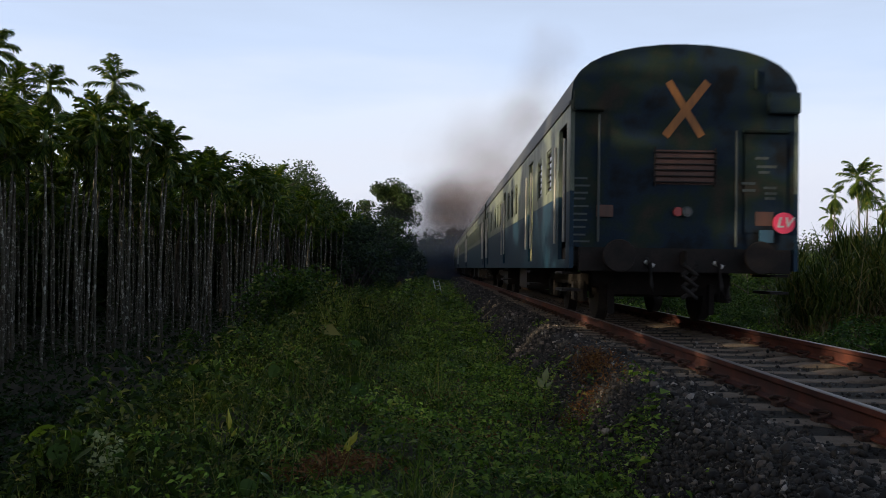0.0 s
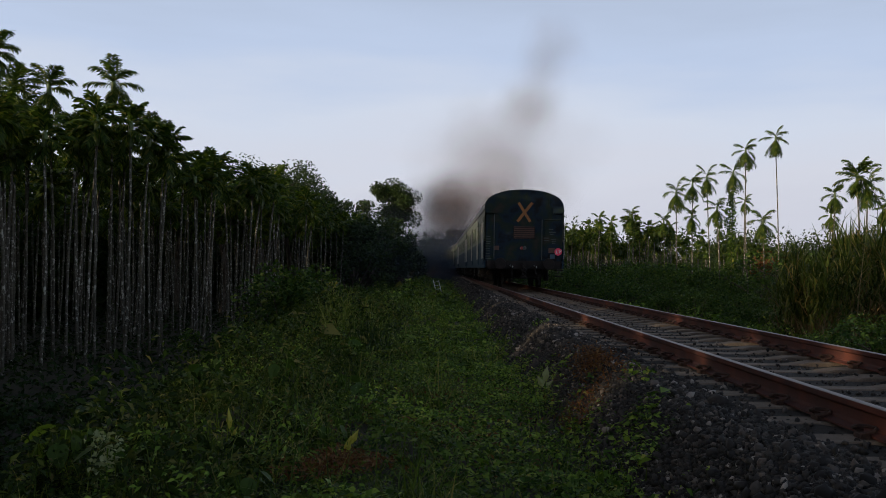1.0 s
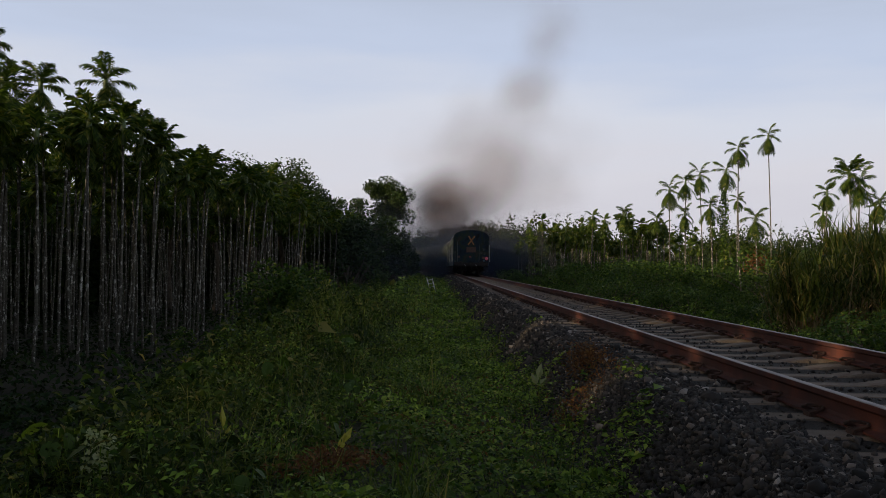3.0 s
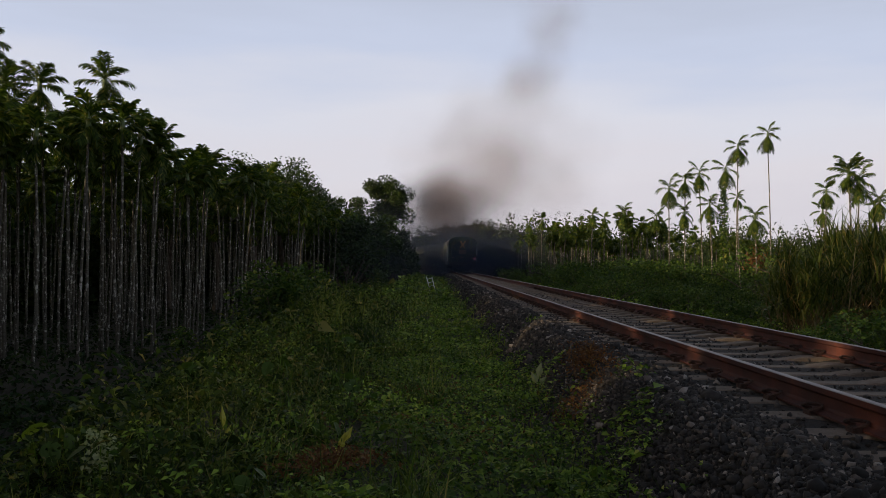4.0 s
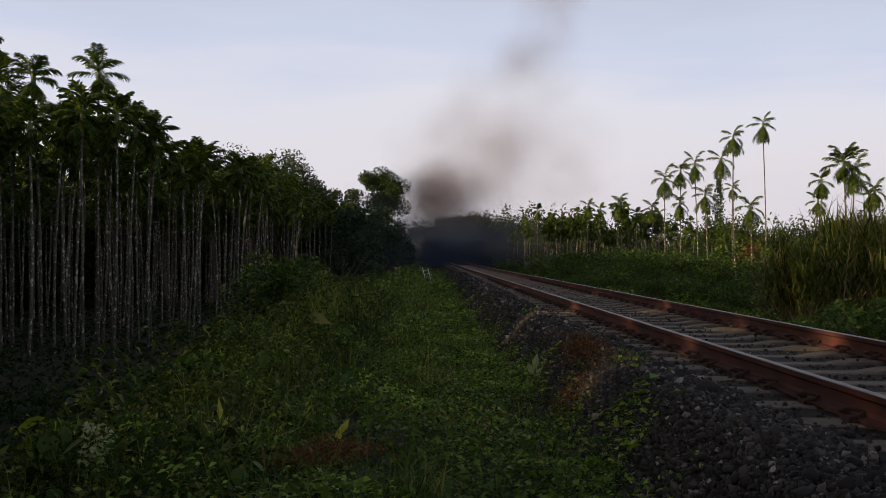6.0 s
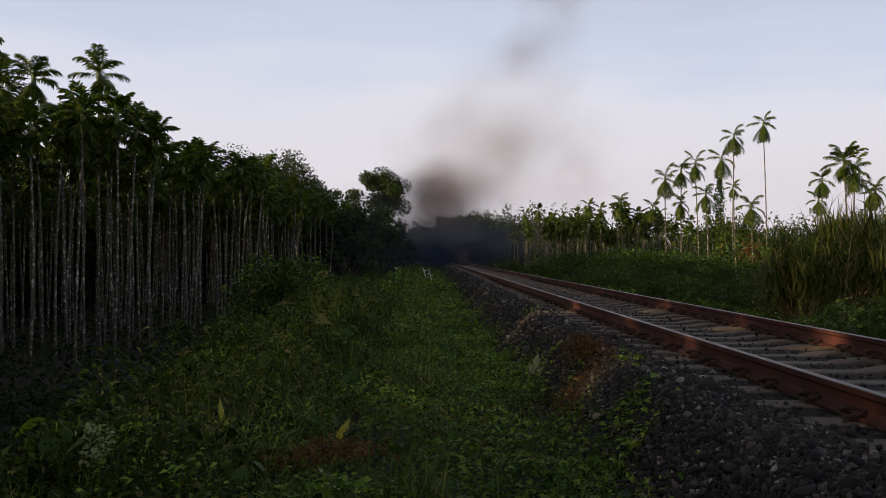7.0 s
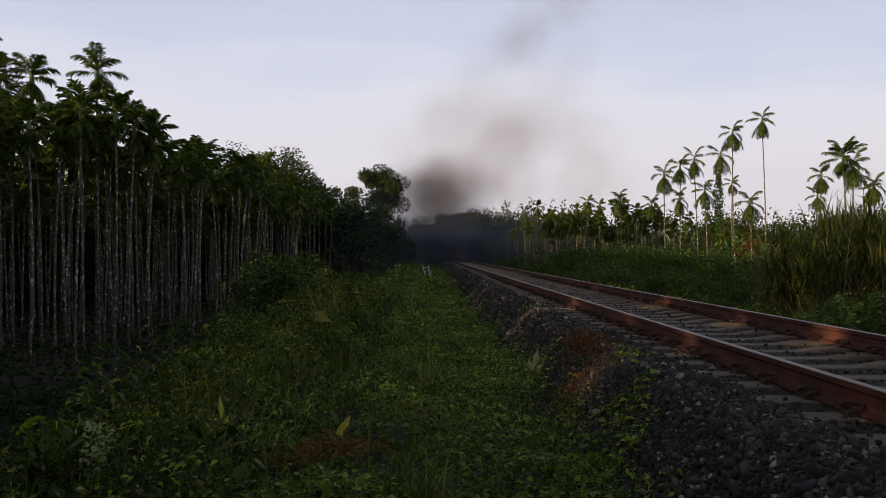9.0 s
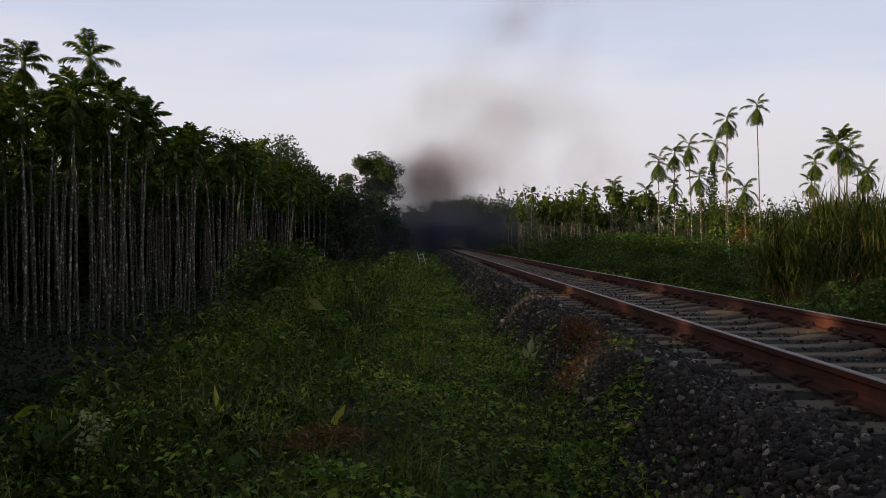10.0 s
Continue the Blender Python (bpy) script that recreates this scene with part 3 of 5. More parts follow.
def frond_arrays(rng, length, base, heading, rise, bend, leaflets, leaf_len, wide, simple=False):
    """One arching frond: midrib and drooping leaflets on both sides."""
    vs, fs = [], []
    n = 7
    pts = [Vector(base)]
    h = Vector((math.cos(heading), math.sin(heading), 0))
    ang = rise
    for i in range(n):
        ang -= bend / n * (0.5 + i / n * 1.3)
        pts.append(pts[-1] + (h * math.cos(ang) + Vector((0, 0, math.sin(ang)))) * (length / n))
    side = Vector((-h.y, h.x, 0))

    def quad(a, b, c, d):
        k = len(vs)
        vs.extend((a, b, c, d))
        fs.append((k, k + 1, k + 2, k + 3))

    for i in range(n):
        w0, w1 = 0.018 * (1 - i / n) + 0.004, 0.018 * (1 - (i + 1) / n) + 0.004
        quad(pts[i] - side * w0, pts[i] + side * w0, pts[i + 1] + side * w1, pts[i + 1] - side * w1)
    for k in range(leaflets):
        f = 0.12 + 0.88 * (k + rng.uniform(0, .5)) / leaflets
        i = min(int(f * n), n - 1)
        p = pts[i].lerp(pts[i + 1], f * n - i)
        d = (pts[i + 1] - pts[i]).normalized()
        up = side.cross(d)
        size = leaf_len * (0.55 + 0.45 * math.sin(math.pi * min(1, f * 0.85 + 0.12)))
        for sg in (-1, 1):
            o = (side * sg * rng.uniform(0.7, 1.0) + d * rng.uniform(0.7, 1.3) + up * rng.uniform(-0.1, 0.35)).normalized()
            t = (o + Vector((0, 0, -rng.uniform(0.25, 1.0)))).normalized()
            m1 = p + o * size * 0.5
            tip = m1 + t * size * 0.5
            w = d * wide * rng.uniform(0.7, 1.2)
            if simple:
                quad(p - w * 0.4, p + w * 0.4, tip + w * 0.35, tip - w * 0.35)
                continue
            quad(p - w * 0.35, p + w * 0.35, m1 + w * 0.6, m1 - w * 0.6)
            quad(m1 - w * 0.6, m1 + w * 0.6, tip + w * 0.15, tip - w * 0.15)
    return vs, fs


def palm_meshes(seed, height, fine, spread=1.0, hanging=False):
    """Trunk, crownshaft and crown of one areca palm."""
    rng = random.Random(seed)
    lean = (rng.uniform(-0.04, 0.04), rng.uniform(-0.04, 0.04))
    bow = rng.uniform(-0.25, 0.25)
    n = 9
    pts = [(lean[0] * height * f + bow * math.sin(math.pi * f) * 0.5, lean[1] * height * f, height * f - 0.15) for f in [i / n for i in range(n + 1)]]
    radii = [0.05 - 0.012 * i / n + (0.022 if i == 0 else 0) for i in range(n + 1)]
    tv, tf = tube(pts, radii, 8)
    trunk = link_mesh("trunk", tv, tf, M_PALM, True)
    top = Vector(pts[-1])
    cv, cf = tube([top, top + Vector((0, 0, .25)), top + Vector((0, 0, .7)), top + Vector((0, 0, .95))], [0.07, 0.095, 0.075, 0.03], 8)
    shaft = link_mesh("crownshaft", cv, cf, M_CROWNSHAFT, True)
    head = top + Vector((0, 0, 0.8))
    vs, fs = [], []
    for k in range(16):
        a = k * 2.4 + rng.uniform(-.35, .35)
        leaf = 0.42
        if hanging:      # a few spreading fronds over a ball of old ones that hang round the stem
            if k < 6:
                rise, bend, long = 82 - 17 * k + rng.uniform(-9, 9), rng.uniform(35, 75), rng.uniform(0.75, 1.0)
            else:
                rise, bend, long, leaf = rng.uniform(-58, -32), rng.uniform(30, 55), rng.uniform(0.9, 1.25), 0.36
        elif k < 11:     # stiff plumes that fan out from upright to level
            rise, bend, long = 84 - 8.5 * k + rng.uniform(-8, 8), rng.uniform(30, 65), rng.uniform(0.8, 1.05)
        else:            # old fronds hang round the stem
            rise, bend, long = rng.uniform(-70, -20), rng.uniform(10, 35), rng.uniform(0.65, 0.95)
        v, q = frond_arrays(rng, spread * long, head + Vector((0, 0, -0.02 * k)), a, radians(rise), radians(bend), fine, leaf * spread, 0.058 * 22 / max(fine, 9), fine < 10)
        fs += [tuple(i + len(vs) for i in g) for g in q]
        vs += v
    crown = link_mesh("crown", vs, fs, M_FROND)
    return trunk, shaft, crown


def palm(name, meshes, m, label, group):
    ob = tagged(new(name), label, "palm tree", group)
    ob.matrix_basis = m
    part("trunk", meshes[0], None, ob, "slim ringed grey stem")
    part("crownshaft", meshes[1], None, ob)
    part("crown", meshes[2], None, ob, "arching feathery fronds")
    return ob


def tree_clear(x, y, gap=4.0):
    """True where nothing stands on the track."""
    return abs(x + track_shift(y) - TRACK_X) > gap


LANES = [8.8, 10.9, 14.75, 20.5]      # gaps cut in the grove along the sun's way, for sun spots on the rails


def in_lane(x, y, half):
    cross = [abs(y - (c + (x - TRACK_X) * math.tan(-SUN_AHEAD))) for c in LANES]
    return min(cross) < half


def clumpy(x, y, s=1.0):
    return 0.5 + 0.25 * np.sin(1.9 * s * x + 1.3 * np.sin(0.9 * s * y)) + 0.25 * np.sin(1.5 * s * y + 1.7 * np.sin(1.1 * s * x) + 2)


def join_palms(name, label, spots, variants, rng):
    """Palms that stand too deep to be told apart, and unseen ones near the camera, as one thing of stems and crowns."""
    def arrays(me):
        return np.array([v.co[:] for v in me.vertices]), np.array([q.vertices[:] for q in me.polygons])

    moulds = [(arrays(t), arrays(c)) for t, _, c in variants]
    out = [[[], [], 0], [[], [], 0]]
    for x, y in spots:
        mould = moulds[rng.randrange(len(moulds))]
        # below y = 15, out of view: some made taller to shade track and train
        a, k = rng.uniform(0, 6.28), rng.uniform(0.84, 1.06) * (rng.choice((0.9, 1.3)) if y < 15 else 1.0)
        R = np.array([[math.cos(a), -math.sin(a), 0], [math.sin(a), math.cos(a), 0], [0, 0, k]])
        for o, (v, f) in zip(out, mould):
            o[0].append(v @ R.T + np.array([x, y, float(ground_z(x, y))]))
            o[1].append(f + o[2])
            o[2] += len(v)
    ob = tagged(new(name), label, "palm grove", kind="stuff")
    for part_name, mat, o in (("stems", M_PALM, out[0]), ("crowns", M_FROND, out[1])):
        part(part_name, fast_mesh(part_name, np.concatenate(o[0]), np.concatenate(o[1]), mat, part_name == "stems"), None, ob)["kind"] = "stuff"


def build_plantation():
    kinds = [palm_meshes(20 + i, h, 16, 0.92) for i, h in enumerate([6.0, 6.3, 6.5, 6.7, 7.0, 5.8])]
    far = [palm_meshes(50 + i, h, 7) for i, h in enumerate([5.8, 6.1, 6.4, 6.7])]
    rng = random.Random(11)
    label = "tall slender areca palm in a dense dark plantation"
    # palms that rise above the others: x, y, height of the stem's top
    for x, y, top in [(-11.2, 28.6, 7.2), (-12.4, 27.0, 6.7), (-13.7, 27.0, 6.6), (-10.0, 28.0, 5.3), (-9.5, 29.0, 5.2), (-13.6, 25.2, 7.4), (-12.6, 29.5, 5.4), (-11.6, 27.0, 5.1), (-13.0, 25.6, 5.5), (-14.2, 28.6, 5.6), (-10.9, 26.6, 5.0), (-15.2, 29.4, 5.9), (-12.0, 31.0, 5.5), (-13.4, 31.2, 5.9), (-12.9, 24.6, 4.9)]:
        z = float(ground_z(x, y))
        palm("areca_palm", palm_meshes(int(-x * 10), top - z - 0.8, 34, 0.95), Matrix.Translation((x, y, z)) @ Matrix.Rotation(rng.uniform(0, 6), 4, "Z"), "very tall areca palm rising above the plantation", "palms of the plantation")
    spots = []
    for i in range(16):
        for j in range(66):
            y = -16 + 1.6 * j + rng.uniform(-.55, .55)
            x = -8.0 - 0.29 * min(max(34 - y, 0), 14) - 1.6 * i + rng.uniform(-.5, .5)
            if rng.random() < 0.06 or in_lane(x, y, 0.5):
                continue
            spots.append((x, y))
    # unseen palms added closer to the line near the camera, to shade the slope
    for i in range(4):
        for j in range(13):
            x, y = -6.6 - 1.5 * i + rng.uniform(-.4, .4), -11 + 1.5 * j + rng.uniform(-.4, .4)
            if not in_lane(x, y, 0.6) and x < -0.72 * y - 1.5:
                spots.append((x, y))
    near = [p for p in spots if p[0] > -8.0 - 0.29 * min(max(34 - p[1], 0), 14) - 5.0 and 19 < p[1] < 72][:175]
    chosen = set(near)
    for x, y in near:
        k = rng.randrange(6)
        palm("areca_palm", kinds[k], Matrix.LocRotScale((x, y, float(ground_z(x, y))), Euler((0, 0, rng.uniform(0, 6.28))), (1, 1, rng.uniform(0.84, 1.07) * (0.93 if y > 36 else 1.0))), label, "palms of the plantation")
    join_palms("palm_grove", "dense rows of areca palms deep in the plantation, with unseen ones added near the camera for shade", [q for q in spots if q not in chosen], far, rng)
    # leaf screen added at the plantation's back, blocking low sun and sky glow
    nrng = np.random.default_rng(2)
    n = 40000
    x, y = nrng.uniform(-39, -34, n), nrng.uniform(-30, 175, n)
    c = np.stack([x, y, -2.4 + 7.9 * nrng.uniform(0, 1, n) * (0.88 + 0.12 * clumpy(x, y, 0.6))], 1)
    # dark leaf mass added among the inner rows, standing in for deep shade
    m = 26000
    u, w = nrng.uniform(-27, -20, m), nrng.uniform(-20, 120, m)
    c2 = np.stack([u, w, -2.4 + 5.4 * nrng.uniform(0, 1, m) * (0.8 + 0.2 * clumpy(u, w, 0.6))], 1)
    stuff("grove_dark_fill", leaf_cloud("grove_dark_fill", c2, nrng.uniform(0.4, 0.8, m), M_SHADE, nrng, 0.6, 0.2, simple=True), "added dark leaf mass that makes the inner grove read as deep shade", "thicket")
    stuff("back_light_screen", leaf_cloud("back_light_screen", c, nrng.uniform(0.6, 1.1, n), M_BUSH, nrng, 0.6, 0.2, simple=True), "added leaf screen behind the plantation that keeps low sun and glow out", "thicket")


build_plantation()


def build_right_palms():
    rng = random.Random(7)
    rows = [(24.57, 60, 10.2, 1.15), (21.66, 58, 9.0, 1.1), (21.06, 60, 7.7, 1.2), (20.96, 64, 7.8, 1.2), (18.85, 62, 7.0, 1.1), (17.16, 60, 6.2, 1.2), (20.27, 60, 5.1, 1.15), (19.49, 50, 3.6, 1.05),
            (27.77, 75, 6.9, 0.9), (18.72, 62, 4.6, 1.0), (20.33, 75, 5.0, 1.15), (17.26, 75, 5.4, 1.2), (19.31, 38, 5.0, 1.05), (21.77, 42, 5.0, 1.1), (26.13, 55, 5.7, 1.0), (27.37, 50, 4.7, 0.95), (31.97, 60, 5.2, 1.0), (26.6, 57, 4.5, 0.9)]
    for i, (x, y, top, k) in enumerate(rows):
        z = float(ground_z(x, y))
        palm("areca_palm", palm_meshes(200 + i, top - z - 0.3, 26, k, i != 12), Matrix.Translation((x, y, z)), "tall slender areca palm in warm low sunlight", "palms beyond the track")
    kinds = [palm_meshes(300 + i, h, 20, 0.8, i % 2 == 0) for i, h in enumerate([4.6, 5.3, 5.8, 4.2])]
    spots = []
    while len(spots) < 200:
        y = rng.uniform(74, 135)
        x = rng.uniform(10.5, 19 + (y - 74) * 0.75)
        if tree_clear(x, y, 6):
            spots.append((x, y))
    spots.sort(key=lambda q: q[1])
    for i, (x, y) in enumerate(spots[:95]):
        palm("areca_palm", kinds[i % 4], Matrix.LocRotScale((x, y, float(ground_z(x, y))), Euler((0, 0, rng.uniform(0, 6.28))), (1, 1, rng.uniform(0.85, 1.15))), "slender areca palm in a sunlit distant stand", "palms beyond the track")
    join_palms("palm_stand", "distant sunlit stand of areca palms", spots[95:], kinds, rng)


build_right_palms()

# ---- broad-leaved trees ----


def broad_tree(seed, height, radius, leaves, leaf, trunk_r, mat, bare=0.35, puff=(0.16, 0.34)):
    """Trunk with forking limbs, and a crown of leaf clumps with gaps."""
    rng = random.Random(seed)
    nrng = np.random.default_rng(seed)
    tv, tf = [], []

    def limb(a, b, r0, r1):
        mid = a.lerp(b, 0.5) + Vector((rng.uniform(-1, 1), rng.uniform(-1, 1), rng.uniform(-.3, .3))) * (b - a).length * 0.1
        v, f = tube([a, mid, b], [r0, (r0 + r1) / 2, r1], 7)
        tf.extend(tuple(i + len(tv) for i in q) for q in f)
        tv.extend(v)

    fork = Vector((rng.uniform(-.3, .3), rng.uniform(-.3, .3), height * bare))
    limb(Vector((0, 0, -0.3)), fork, trunk_r * 1.25, trunk_r * 0.8)
    clumps = []
    for k in range(9):
        a = k * 2.4 + rng.uniform(-.4, .4)
        f = rng.uniform(0.35, 1.0)
        end = Vector((math.cos(a) * radius * f * 0.75, math.sin(a) * radius * f * 0.75, height * (bare + (1 - bare) * rng.uniform(0.35, 0.9) * (1.15 - 0.4 * f))))
        limb(fork, end, trunk_r * 0.5, trunk_r * 0.16)
        for _ in range(3):
            tip = end + Vector((rng.gauss(0, 1), rng.gauss(0, 1), rng.gauss(0.3, 0.7))) * radius * 0.24
            limb(end, tip, trunk_r * 0.16, trunk_r * 0.06)
            clumps.append((tip, radius * rng.uniform(*puff)))
    cs = []
    per = leaves // len(clumps)
    for c, r in clumps:
        d = unit_rows(nrng.normal(0, 1, (per, 3))) * (nrng.uniform(0, 1, (per, 1)) ** 0.4) * r * np.array([1.1, 1.1, 0.9])
        cs.append(d + np.array(c))
    crown = leaf_cloud("crown", np.concatenate(cs), nrng.uniform(0.7, 1.3, per * len(clumps)) * leaf, mat, nrng, 0.6, 0.35, simple=True)
    return link_mesh("trunk", tv, tf, M_BARK, True), crown


def put_tree(meshes, x, y, label, name="broadleaf_tree", group="", k=1.0, turn=0.0):
    ob = tagged(new(name), label, "tree", group)
    ob.matrix_basis = Matrix.LocRotScale((x, y, float(ground_z(x, y))), Euler((0, 0, turn)), (k, k, k))
    part("trunk", meshes[0], None, ob)
    part("crown", meshes[1], None, ob)
    return ob


def build_trees():
    rng = random.Random(31)
    mango = [broad_tree(400 + i, 9.3, 3.6, 9000, 0.18, 0.2, M_TREE, 0.62) for i in range(3)]
    for i, (x, y, k) in enumerate([(-13, 50, .86), (-11.8, 54.5, .86), (-13.0, 61, 1.1), (-16.5, 53, .9), (-12.6, 68, 1.1), (-14, 62, .95), (-11.2, 76, 1.0)]):
        put_tree(mango[i % 3], x, y, "broad-leaved tree with a dense dark crown at the plantation's edge", group="trees beside the line", k=k, turn=i * 1.3)
    tall = broad_tree(437, 14.9, 3.9, 11000, 0.36, 0.33, M_TREE, 0.52, (0.24, 0.42))
    put_tree(tall, -6.2, 115, "tall solitary tree with an open rounded crown", k=0.94)
    pale = broad_tree(432, 13.0, 3.6, 2200, 0.4, 0.25, M_TREE, 0.45)
    put_tree(pale, -11.5, 112, "thin-crowned tall tree with pale limbs")
    low = [broad_tree(440 + i, 7.0, 3.2, 2500, 0.33, 0.16, M_TREE, 0.12) for i in range(3)]
    for i in range(46):
        y = rng.uniform(66, 150)
        x = -4.2 - track_shift(y) - rng.uniform(0, 1) ** 1.5 * 14 - (2.0 if y < 90 else 0)
        put_tree(low[i % 3], x, y, "low dark broad-leaved tree beside the line", group="trees beside the line", k=rng.uniform(0.75, 1.2), turn=i)
    for i in range(40):
        y = rng.uniform(135, 215)
        x = max(TRACK_X - track_shift(y) + 7, rng.uniform(-12, 26))
        put_tree(low[i % 3], x, y, "dark broad-leaved tree beyond the bend of the track", group="trees by the far bend", k=rng.uniform(1.0, 1.5), turn=i)
    # woods that close the view
    nrng = np.random.default_rng(8)
    cs, sz = [], []
    for i in range(520):
        a = rng.uniform(-0.9, 0.9)
        d = rng.uniform(170, 330)
        x, y = math.sin(a) * d, math.cos(a) * d
        if not tree_clear(x, y, 7):
            continue
        h, r = rng.uniform(8, 14.5), rng.uniform(3, 5.5)
        k = 560
        p = unit_rows(nrng.normal(0, 1, (k, 3))) * (nrng.uniform(0.3, 1, (k, 1)) ** 0.5) * np.array([r, r, h * 0.5])
        cs.append(p * (1 + 0.25 * np.sin(p[:, :1] * 2 + i)) + np.array([x, y, -1.9 + h * 0.5]))
        sz.append(nrng.uniform(0.45, 0.85, k))
    stuff("far_woods", leaf_cloud("far_woods", np.concatenate(cs), np.concatenate(sz), M_WOODS, nrng, 0.7, 0.2, simple=True), "dark line of distant woods on the horizon", "woods")


build_trees()

# ---- undergrowth ----


def spread(rng, n, x0, x1, y0, y1, power=1.0):
    y = y0 + (y1 - y0) * rng.uniform(0, 1, n) ** power
    return rng.uniform(x0, x1, n), y


def edge_keep(x, y, rng):
    """Uneven edge of the weeds against the ballast."""
    edge = 1.17 + 0.3 * np.exp(-((y - 7.6) / 3.0) ** 2) + 0.12 * np.sin(1.3 * y) + 0.1 * np.sin(3.1 * y + 1) + 0.1 * np.sin(7 * y)
    return x < edge + rng.normal(0, 0.1, len(x))


def hummock(x, y):
    """Height of the growth on the bench: low mat by the stones, ragged heaps towards the outer edge."""
    edge = np.exp(-((x + 1.8) / 0.9) ** 2)
    heap = 0.68 * np.exp(-((x + 2.3) / 0.8) ** 2 - ((y - 16.6) / 1.8) ** 2) + 0.26 * np.exp(-((x + 1.0) / 0.45) ** 2 - ((y - 10.9) / 0.8) ** 2) + 0.34 * np.exp(-((x + 2.4) / 0.6) ** 2 - ((y - 9.5) / 1.3) ** 2)
    knobs = np.clip(clumpy(x + 2, y, 2.3) - 0.42, 0, 1) * 0.55 * np.clip(0.7 - 0.6 * x, 0.1, 1)
    return heap + knobs + 0.03 + 0.16 * clumpy(x, y, 1.3) + edge * (0.12 + 0.55 * np.clip(clumpy(x + 5, y, 0.7) - 0.3, 0, 1)) * np.clip((y - 3) / 5, 0.2, 1)


def build_bench():
    rng = np.random.default_rng(21)
    # mat and heaps of broad-leaved weeds, close and far
    for n, y0, y1, pw, size in [(105000, 2.5, 13, 1.3, 0.036), (5000, -6, 3, 1.0, 0.06), (46000, 12, 34, 1.4, 0.065), (12000, 32, 100, 1.2, 0.17)]:
        x, y = spread(rng, n, -2.75, 1.8, y0, y1, pw)
        h = hummock(x, y)
        keep = edge_keep(x, y, rng) & (rng.uniform(0, 1, n) < 0.12 + 1.15 * clumpy(x, y, 2.2))
        x, y, h = x[keep], y[keep], h[keep]
        c = np.stack([x, y, np.maximum(ground_z(x, y), bed_z(x)) + h * rng.uniform(0, 1, len(x)) ** 0.4], 1)
        outer = x + 0.5 * (clumpy(x, y, 1.6) - 0.5) < np.where(y < 24, -0.85, -2.4) + rng.normal(0, 0.2, len(x))
        stuff("creeping_weeds", leaf_cloud("creeping_weeds", c[~outer], size * rng.lognormal(0, 0.45, int((~outer).sum())), M_WEED, rng, 0.6, 0.7), "mat of creeping green broad-leaved weeds on the bench", "weeds")
        stuff("olive_herbs", leaf_cloud("olive_herbs", c[outer], size * 1.1 * rng.lognormal(0, 0.5, int(outer.sum())), M_OLIVE, rng, 0.42, 0.3), "olive-green herbs along the outer edge of the bench", "weeds")
    # grass between them
    for n, y0, y1, pw, L, W in [(16000, 2.5, 14, 1.3, 0.15, 0.006), (1500, -6, 3, 1.0, 0.16, 0.009), (11000, 13, 40, 1.4, 0.24, 0.013), (5000, 38, 100, 1.2, 0.4, 0.03)]:
        x, y = spread(rng, n, -2.75, 1.4, y0, y1, pw)
        keep = edge_keep(x, y, rng) & (rng.uniform(0, 1, n) < 1.15 - clumpy(x + 3, y, 1.2))
        x, y = x[keep], y[keep]
        h = hummock(x, y)
        stuff("grass", blade_cloud("grass", np.stack([x, y, ground_z(x, y) + h * 0.4], 1), (L + h * 0.7) * rng.uniform(0.4, 1.2, len(x)), W * rng.uniform(0.7, 1.6, len(x)), M_GRASS, rng, 0.5, 0.4), "green grass among the weeds on the bench", "grass")
    # tufts of long arching blades
    for n, y0, y1, k0 in [(85, 4.5, 15, 0.8), (60, 14, 40, 1.1)]:
        cx, cy = spread(rng, n, -2.6, 0.1, y0, y1, 1.2)
        m = n * 48
        k = rng.integers(0, n, m)
        x, y = cx[k] + rng.normal(0, 0.09, m), cy[k] + rng.normal(0, 0.09, m)
        stuff("long_grass", blade_cloud("long_grass", np.stack([x, y, ground_z(x, y) + 0.03], 1), k0 * rng.uniform(0.3, 0.8, m), k0 * rng.uniform(0.007, 0.016, m), M_GRASS, rng, 0.35, 0.4, 5), "tufts of long arching grass on the bench", "grass")
    # tall light tuft on the heap
    m = 1500
    x, y = -2.2 + rng.normal(0, 0.42, m), 16.6 + rng.normal(0, 0.9, m)
    stuff("long_grass", blade_cloud("long_grass", np.stack([x, y, ground_z(x, y) + hummock(x, y) * 0.5], 1), rng.uniform(0.35, 0.75, m), rng.uniform(0.01, 0.022, m), M_LIGHTGRASS, rng, 0.3, 0.35, 4), "yellow-green heap of tall grass on the bench", "grass")
    # tuft of long blades beside it, the hollow's shade put into their colour
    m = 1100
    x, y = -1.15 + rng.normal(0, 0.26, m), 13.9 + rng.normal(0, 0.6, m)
    stuff("long_grass", blade_cloud("long_grass", np.stack([x, y, ground_z(x, y) + 0.03], 1), rng.uniform(0.35, 0.75, m), rng.uniform(0.01, 0.02, m), M_SHADE, rng, 0.4, 0.4, 5), "tuft of long arching grass on the bench, coloured dark for a shaded hollow", "grass")
    # larger-leaved plants in clumps
    cx, cy = spread(rng, 170, -2.7, 1.2, 4, 17, 1.2)
    k = rng.integers(0, 170, 7000)
    x, y = cx[k] + rng.normal(0, 0.16, 7000), cy[k] + rng.normal(0, 0.16, 7000)
    c = np.stack([x, y, ground_z(x, y) + hummock(x, y) * 0.8 + rng.uniform(0, 0.16, 7000)], 1)
    stuff("leafy_plants", leaf_cloud("leafy_plants", c, rng.uniform(0.028, 0.062, 7000), M_WEED, rng, 0.5, 0.5), "clumps of larger-leaved green plants on the bench", "weeds")
    # leafy stalks that break the outline of the bench's edge
    m = 330
